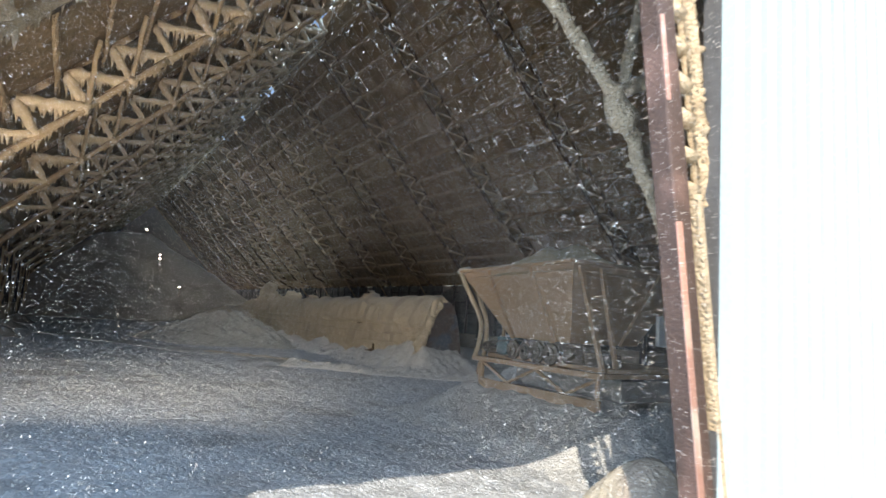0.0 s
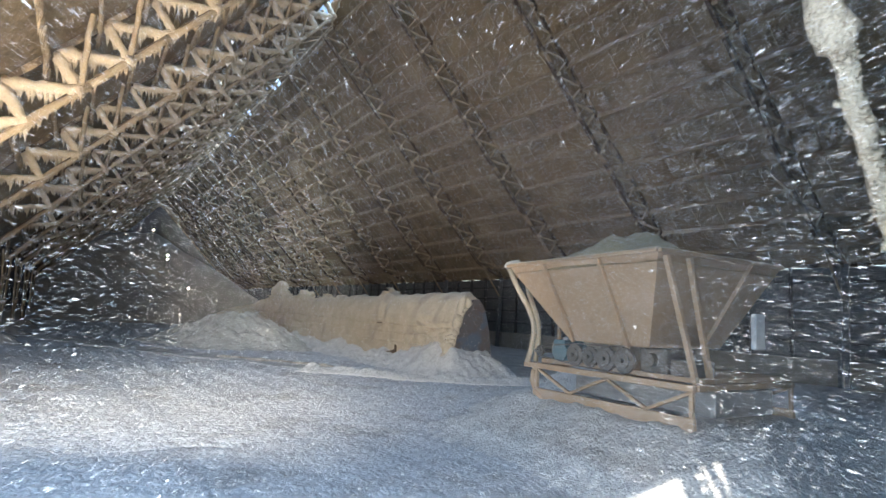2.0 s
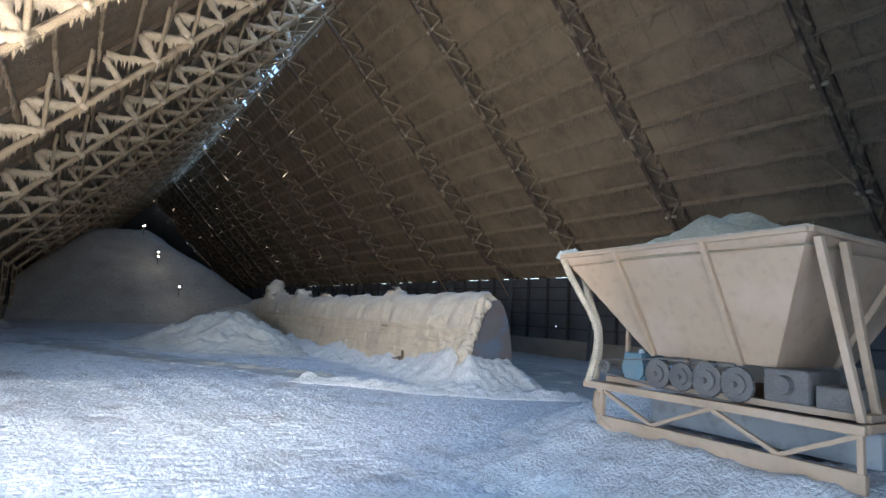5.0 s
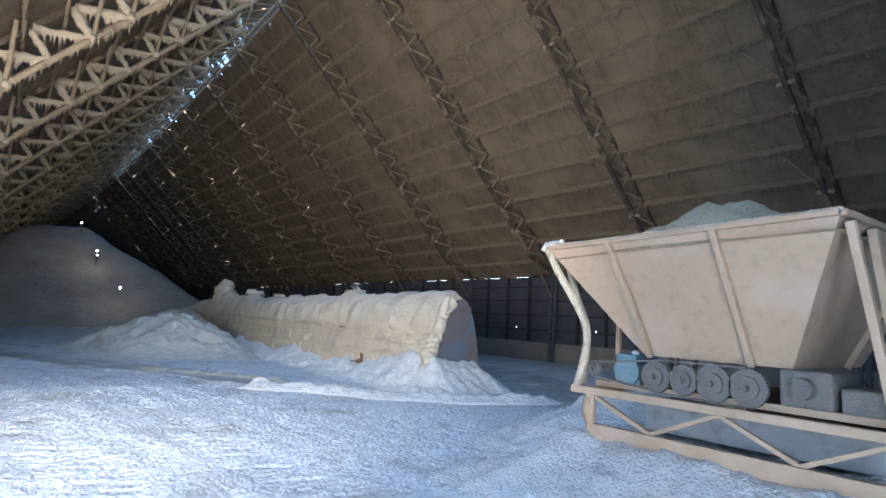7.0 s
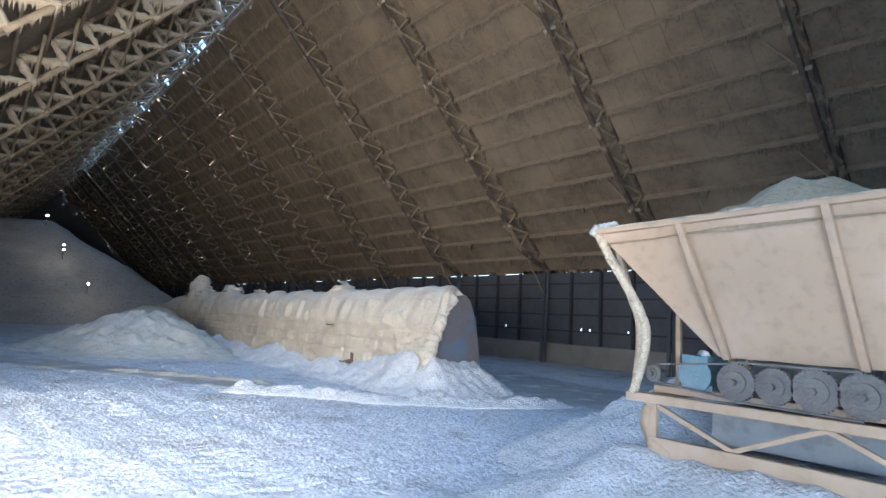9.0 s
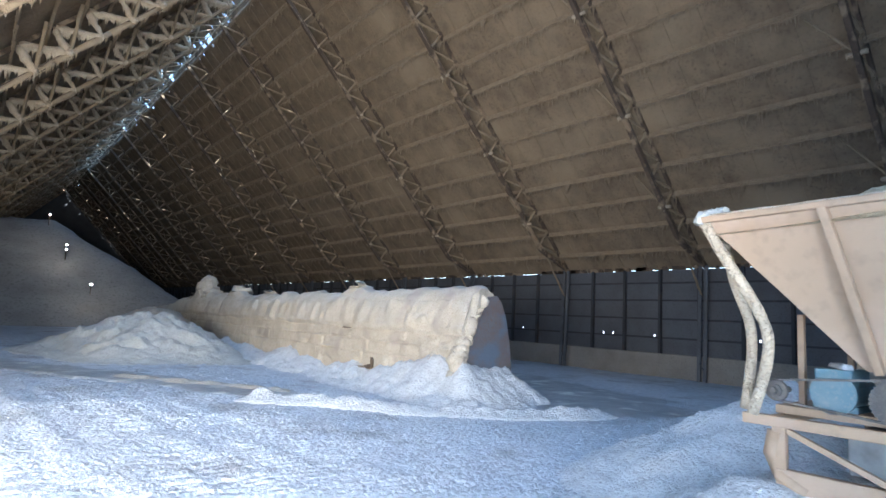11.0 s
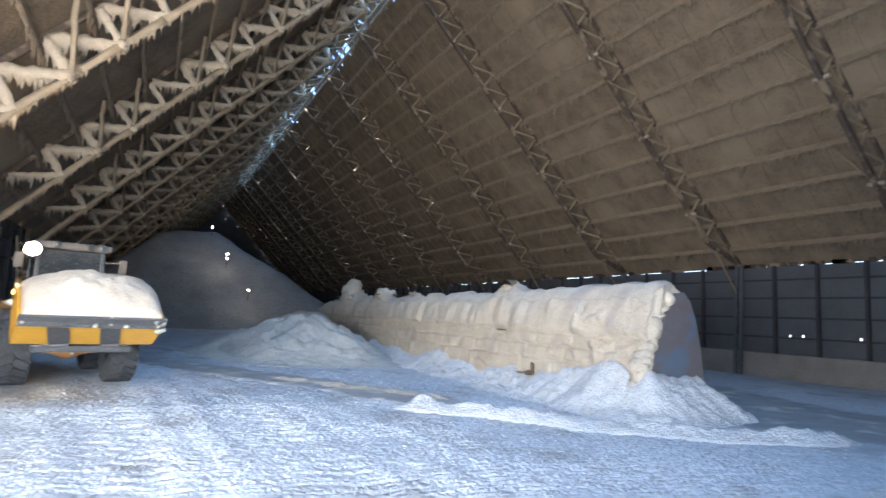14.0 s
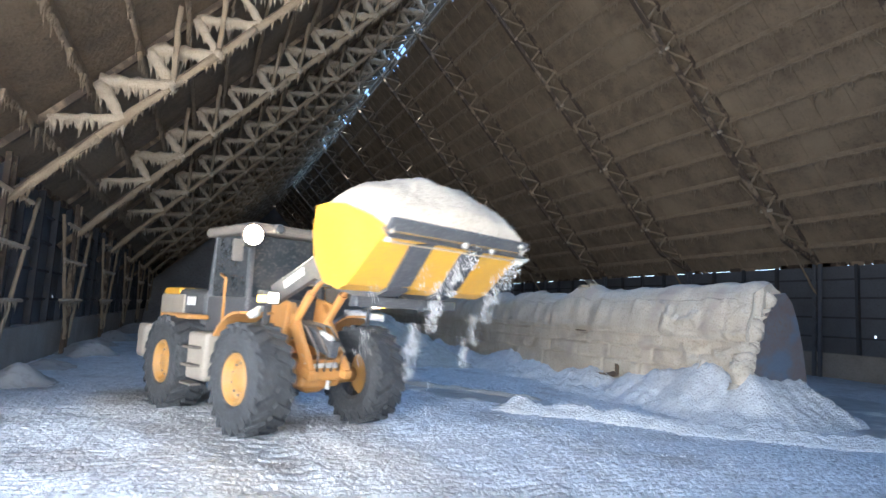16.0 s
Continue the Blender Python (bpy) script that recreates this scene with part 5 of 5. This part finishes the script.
        part("side_plate", bm, YELLOW, bucket)
    bm = bmesh.new()
    beam(bm, (-W - 0.05, 0.94, 0.545), (W + 0.05, 0.94, 0.545), 0.03, 0.17, (0, -0.7, 0.7), 0.005)
    beam(bm, (-W - 0.05, 1.00, 0.635), (W + 0.05, 1.00, 0.635), 0.05, 0.16, (0, 0.6, 0.8), 0.005)
    part("cutting_edge", bm, CHARCOAL, bucket, "black steel cutting edge")
    bm = bmesh.new()
    beam(bm, (-W, 0.86, 0.455), (W, 0.86, 0.455), 0.015, 0.035, (0, -0.7, 0.7))
    part("edge_seam", bm, CRUSTPALE, bucket)
    for x in (-0.42, 0.48):
        bm = bmesh.new()
        beam(bm, (x, 0.32, -0.03), (x + 0.14, 0.88, 0.475), 0.36, 0.03, (0, -0.7, 0.7), 0.004)
        part("wear_plate", bm, CHARCOAL, bucket, "black wear plate")
        bm = bmesh.new()
        beam(bm, (x - 0.03, 0.04, -0.14), (x, 0.32, -0.055), 0.34, 0.05, (0, -0.2, 1), 0.008)
        part("wear_shoe", bm, CHARCOAL, bucket)
    bm = bmesh.new()
    beam(bm, (-W * 0.75, -0.05, -0.24), (W * 0.75, -0.05, -0.24), 0.16, 0.14, (0, 0, 1), 0.02)
    part("hinge_bar", bm, CHARCOAL, bucket, "dark hinge bar")
    for x in (-0.5, 0.5):
        bm = bmesh.new()
        beam(bm, (x, -0.15, -0.30), (x, -0.35, 0.35), 0.10, 0.34, (0, 1, 0), 0.02)
        part("hinge_lug", bm, CHARCOAL, bucket)
    bm = bmesh.new()
    n = 48
    g = []
    for j in range(n + 1):
        row = []
        for i in range(n + 1):
            u, v = i / n, j / n
            x, y = -W + 2 * W * u, -0.47 + 1.47 * v
            e = (math.sin(math.pi * u) ** 0.24) * (math.sin(math.pi * min(1, v * 0.88 + 0.04)) ** 0.5)
            rim = 0.92 - 0.26 * v
            row.append(bm.verts.new((x * (1 + 0.01 * e), y, rim - 0.10 + 0.74 * e + (0.07 * fbm(x, y, 1.8, 4) + 0.03 * fbm(x, y, 7.0, 3)) * e)))
        g.append(row)
    for j in range(n):
        for i in range(n):
            bm.faces.new((g[j][i], g[j][i + 1], g[j + 1][i + 1], g[j + 1][i]))
    rim_line = g[0] + [r[-1] for r in g[1:]] + g[-1][-2::-1] + [r[0] for r in g[-2:0:-1]]
    low_line = [bm.verts.new((v.co.x * 0.985, v.co.y * 0.97, min(v.co.z - 0.12, 0.86 - 0.26 * (v.co.y + 0.47) / 1.47))) for v in rim_line]
    for k in range(len(rim_line)):
        q = (k + 1) % len(rim_line)
        bm.faces.new((rim_line[k], rim_line[q], low_line[q], low_line[k]))
    bmesh.ops.recalc_face_normals(bm, faces=bm.faces)
    smooth(part("salt_load", bm, CREAM, bucket, "heaped white salt load"))
    rnd = random.Random(19)
    bm = bmesh.new()
    for k in range(26):
        x = -W - 0.04 + 0.30 * rnd.random() ** 2 if k < 18 else rnd.uniform(-0.55, 0.05)
        y, z = rnd.uniform(0.92, 1.08), 0.70 - rnd.random() * (0.32 if k < 18 else 0.30)
        r = rnd.uniform(0.015, 0.045)
        tube(bm, [(x, y, z + r), (x, y, z + r * 0.4), (x + 0.02, y + 0.02, z - r * 0.5), (x, y, z - r * 1.2)], [r * 0.4, r, r * 0.9, r * 0.3], 7, 0.6, k)
    smooth(tagged(part("overflow", bm, OLDSALT, bucket, "salt spilling over the cutting edge"), kind="stuff"))
    return t, wheels, arm, bucket


wheel_loader, loader_wheels, lift_arm, loader_bucket = loader()


# ---- salt spilling from the bucket ----
def spill(seed, n, length):
    """A loose stream of falling salt crumbs."""
    rnd = random.Random(seed)
    bm = bmesh.new()
    for _ in range(n):
        u = rnd.random()
        p = Vector((rnd.gauss(0, 0.045), rnd.gauss(0, 0.045), -length * u))
        r = 0.0025 + 0.009 * rnd.random() ** 4
        tube(bm, [p, p + Vector((rnd.uniform(-1, 1), rnd.uniform(-1, 1), -2.2)).normalized() * r * 2.0], [r, r * 0.5], 5, 0.5, seed)
    ob = part("falling_salt", bm, SALT)
    return tagged(ob, "white salt crumbs spilling from the loader's bucket", "falling salt", "falling salt", "stuff")


# seconds of the fall, place across the bucket, crumbs
FALLS = [(14.9, -1.25, 16), (15.18, -1.27, 14), (15.28, 0.1, 10), (15.36, -1.25, 18), (15.45, -0.9, 14),
         (15.54, -0.30, 60), (15.60, -0.22, 70), (15.66, -0.36, 80), (15.72, -0.28, 80), (15.79, -0.33, 80), (15.86, -0.25, 80), (15.93, -0.30, 80),
         (15.56, -1.27, 40), (15.63, -1.25, 50), (15.70, -1.30, 60), (15.77, -1.26, 70), (15.84, -1.29, 80), (15.91, -1.25, 80),
         (15.58, 0.55, 18), (15.70, 0.75, 14), (15.80, 0.2, 20)]
spills = [spill(700 + k, n * 5, 0.44) for k, (_, _, n) in enumerate(FALLS)]


# ---- salt dust blowing out of the doorway ----
def dust(seed, n, lo, hi, small, large):
    rnd = random.Random(seed)
    verts, faces = [], []
    for _ in range(n):
        across, along = rnd.uniform(lo[0], hi[0]), rnd.uniform(lo[1], hi[1])
        p = (-11.0 + 0.5 * along + 0.87 * across, -9.0 + 0.87 * along - 0.5 * across, rnd.uniform(lo[2], hi[2]))
        if -0.8 < across < 0.4 and 2.0 < p[2] < 2.36:
            continue
        r = small + (large - small) * rnd.random() ** 3
        a = Vector((rnd.gauss(0, 1), rnd.gauss(0, 1), rnd.gauss(0, 1))).normalized()
        b = a.orthogonal().normalized()
        c = a.cross(b)
        k = len(verts)
        for v in (a * r, b * r * 0.8, c * r * 0.6, -a * r - b * r * 0.4):
            verts.append((p[0] + v.x, p[1] + v.y, p[2] + v.z))
        faces += [(k, k + 1, k + 2), (k + 1, k + 3, k + 2), (k + 3, k, k + 2), (k, k + 3, k + 1)]
    ob = sheet_object("salt_dust", verts, faces, FLAKE)
    return tagged(ob, "white salt flakes blowing through the air of the doorway", "salt dust", "blowing salt dust", "stuff")


def haze(seed, n, lo, hi, small, large, lean=1.0):
    """A cloud of the finest flakes, each one sliver, clear of the lane in which the camera is carried."""
    g = np.random.default_rng(seed)
    across, along, up = (g.uniform(lo[k], hi[k], n) for k in range(3))
    across = lo[0] + (across - lo[0]) * ((across - lo[0]) / (hi[0] - lo[0])) ** (lean - 1.0)
    up = lo[2] + (hi[2] - lo[2]) * ((up - lo[2]) / (hi[2] - lo[2])) ** 1.1
    keep = np.hypot(across + 0.2, up - 2.2) > 1.2
    across, along, up = across[keep], along[keep], up[keep]
    mid = np.stack((-11.0 + 0.5 * along + 0.87 * across, -9.0 + 0.87 * along - 0.5 * across, up), axis=1)
    size = small + (large - small) * g.random(len(mid)) ** 2
    corners = g.normal(size=(len(mid), 3, 3))
    corners /= np.linalg.norm(corners, axis=2, keepdims=True)
    verts = (mid[:, None, :] + corners * size[:, None, None]).reshape(-1, 3)
    mesh = bpy.data.meshes.new("fine_salt_dust")
    count = len(mid)
    mesh.vertices.add(3 * count)
    mesh.loops.add(3 * count)
    mesh.polygons.add(count)
    mesh.vertices.foreach_set("co", verts.astype(np.float32).ravel())
    mesh.loops.foreach_set("vertex_index", np.arange(3 * count, dtype=np.int32))
    mesh.polygons.foreach_set("loop_start", np.arange(0, 3 * count, 3, dtype=np.int32))
    mesh.update(calc_edges=True)
    mesh.materials.append(FLAKE)
    return tagged(new("fine_salt_dust", mesh), "fine white salt dust hanging in the doorway's air", "salt dust", "blowing salt dust", "stuff")


dust_clouds = [dust(21, 26000, (-5.5, -2, 0.15), (5.5, 27, 6.0), 0.001, 0.003), dust(22, 70000, (-3.6, -2, 0.3), (3.6, 26, 4.6), 0.0014, 0.0038), dust(23, 300, (-1.8, -2, 0.6), (1.8, 25, 3.6), 0.002, 0.005), dust(25, 6000, (-4.5, 15, 0.3), (4.5, 25, 5.5), 0.005, 0.016)]
fine_dust = haze(24, 1150000, (-4.5, 0.5, 0.1), (6.5, 13.0, 5.8), 0.0024, 0.0062, 0.7)


# ---- crumbs on the floor ----
def crumbs(n):
    rnd = random.Random(77)
    verts, faces = [], []
    while len(verts) < n * 6:
        x, y = rnd.uniform(-13.5, 3.0), -3.0 + 21.0 * rnd.random() ** 1.3
        if fbm(x, y, 0.8, 3, 2.0) + 0.5 * rnd.random() < 0.15 or hopper_heap(x, y) > 0.3:
            continue
        r = 0.005 + 0.024 * rnd.random() ** 4
        z = max(floor_height(x, y), hopper_heap(x, y)) + r * 0.3
        turn, k = rnd.uniform(0, 6.3), len(verts)
        c, s = math.cos(turn), math.sin(turn)
        for vx, vy, vz in ((1, 0, 0), (0, 0.8, 0), (-0.9, 0.1, 0), (0, -0.7, 0), (0.1, 0, 0.7), (0, 0, -0.6)):
            verts.append((x + r * (vx * c - vy * s), y + r * (vx * s + vy * c), z + r * vz))
        faces += [(k, k + 1, k + 4), (k + 1, k + 2, k + 4), (k + 2, k + 3, k + 4), (k + 3, k, k + 4), (k + 1, k, k + 5), (k + 2, k + 1, k + 5), (k + 3, k + 2, k + 5), (k, k + 3, k + 5)]
    return tagged(sheet_object("salt_crumbs", verts, faces, SALT), "loose white salt crumbs scattered over the floor", "salt crumbs", kind="stuff")


crumbs(7000)


# ---- what moves ----
LOADER = [(0.0, -19.0, 2.5, 95), (5.0, -19.0, 2.5, 95), (6.4, -17.4, 3.2, 112), (7.6, -15.4, 5.6, 138), (8.5, -13.9, 9.0, 160), (9.4, -12.9, 14.0, 176), (10.4, -12.4, 21.0, 187),
          (10.9, -12.3, 22.5, 189), (11.4, -12.15, 22.4, 190), (12.0, -11.85, 20.9, 191), (13.0, -12.1, 18.3, 192), (13.5, -11.62, 16.8, 193),
          (14.0, -11.10, 15.65, 194.5), (14.5, -10.66, 14.25, 196), (15.0, -10.11, 12.72, 197), (15.5, -9.42, 11.10, 199), (16.0, -8.74, 9.64, 203)]
# seconds, bucket hinge ahead and up, arm's turn and bucket's curl in degrees
LIFT = [(0.0, 1.75, 0.90, -8, -13), (13.0, 1.75, 1.00, -6, -13), (14.0, 1.85, 1.14, -3, -12), (14.5, 1.95, 1.29, 1, -10), (15.0, 2.05, 1.58, 4, -5), (15.5, 2.16, 1.93, 10, -1), (16.0, 2.27, 2.29, 16, 0)]


def between(rows, t):
    for a, b in zip(rows, rows[1:]):
        if a[0] <= t <= b[0]:
            u = (t - a[0]) / (b[0] - a[0])
            return [x + (y - x) * u for x, y in zip(a[1:], b[1:])]
    return list(rows[-1][1:])


def motions():
    walk(wheel_loader, [(t, pose(x, y, 0, 0, 0, a)) for t, x, y, a in LOADER])
    walk(lift_arm, [(t, pose(0, -0.45, 2.1, a, 0, 0)) for t, _, _, a, _ in LIFT])
    walk(loader_bucket, [(t, pose(0, y, z, c, 0, 0)) for t, y, z, _, c in LIFT])
    # wheels roll with the distance driven
    times = sorted({t for t, *_ in LOADER} | {4.5 + 0.125 * i for i in range(93)})
    turn, rows, last = 0.0, [], between(LOADER, 0.0)
    for t in times:
        now = between(LOADER, t)
        step = math.hypot(now[0] - last[0], now[1] - last[1])
        turn -= math.degrees(step / WHEEL_R) * (1 if t > 10.9 else -1)
        rows.append((t, turn))
        last = now
    for w in loader_wheels:
        at = w.location.copy()
        walk(w, [(t, pose(*at, a, 0, 0)) for t, a in rows])
    # crumbs ride in the load until they fall
    for s, (start, side, _) in zip(spills, FALLS):
        rows = []
        for t in [0.0, 5.0, 6.4, 7.6, 8.5, 9.4, 10.4, 10.9, 11.4, 12.0, 13.0] + [13.2 + 0.1 * i for i in range(29)]:
            q = min(t, start)
            x, y, a = between(LOADER, q)
            hy, hz, _, _ = between(LIFT, q)
            inside = t <= start - 0.08
            p = pose(x, y, 0, 0, 0, a) @ Vector((side * (0.75 if inside else 1.0), hy + (0.3 if inside else 1.06), hz + (0.98 if inside else 0.80)))
            fall = max(0.0, t - start)
            rows.append((t, pose(p.x + 0.4 * fall, p.y - 1.2 * fall, max(0.05, p.z - 0.5 * fall - 4.9 * fall * fall))))
        walk(s, rows)
    # the dust streams out towards the yard and is gone by the time the hopper is near
    drift = [(0.0, 0.0), (0.5, 0.5), (1.0, 1.7), (1.7, 4.8), (2.1, 5.8), (2.6, 7.4), (3.2, 10.6), (3.8, 14.6), (4.6, 19.5), (5.4, 24.5), (6.5, 31.0), (16.0, 60.0)]
    for k, cloud in enumerate(dust_clouds):
        walk(cloud, [(t, pose(-0.50 * d * (1.0 + 0.12 * k), -0.87 * d * (1.0 + 0.12 * k), 0.0)) for t, d in drift])
    walk(fine_dust, [(t, pose(-0.50 * d, -0.87 * d, 0.0)) for t, d in ((0.0, 0.0), (1.0, 0.8), (2.0, 2.0), (3.0, 4.0), (3.6, 6.5), (4.4, 12.0), (5.2, 18.0), (6.0, 25.0), (16.0, 60.0))])


motions()
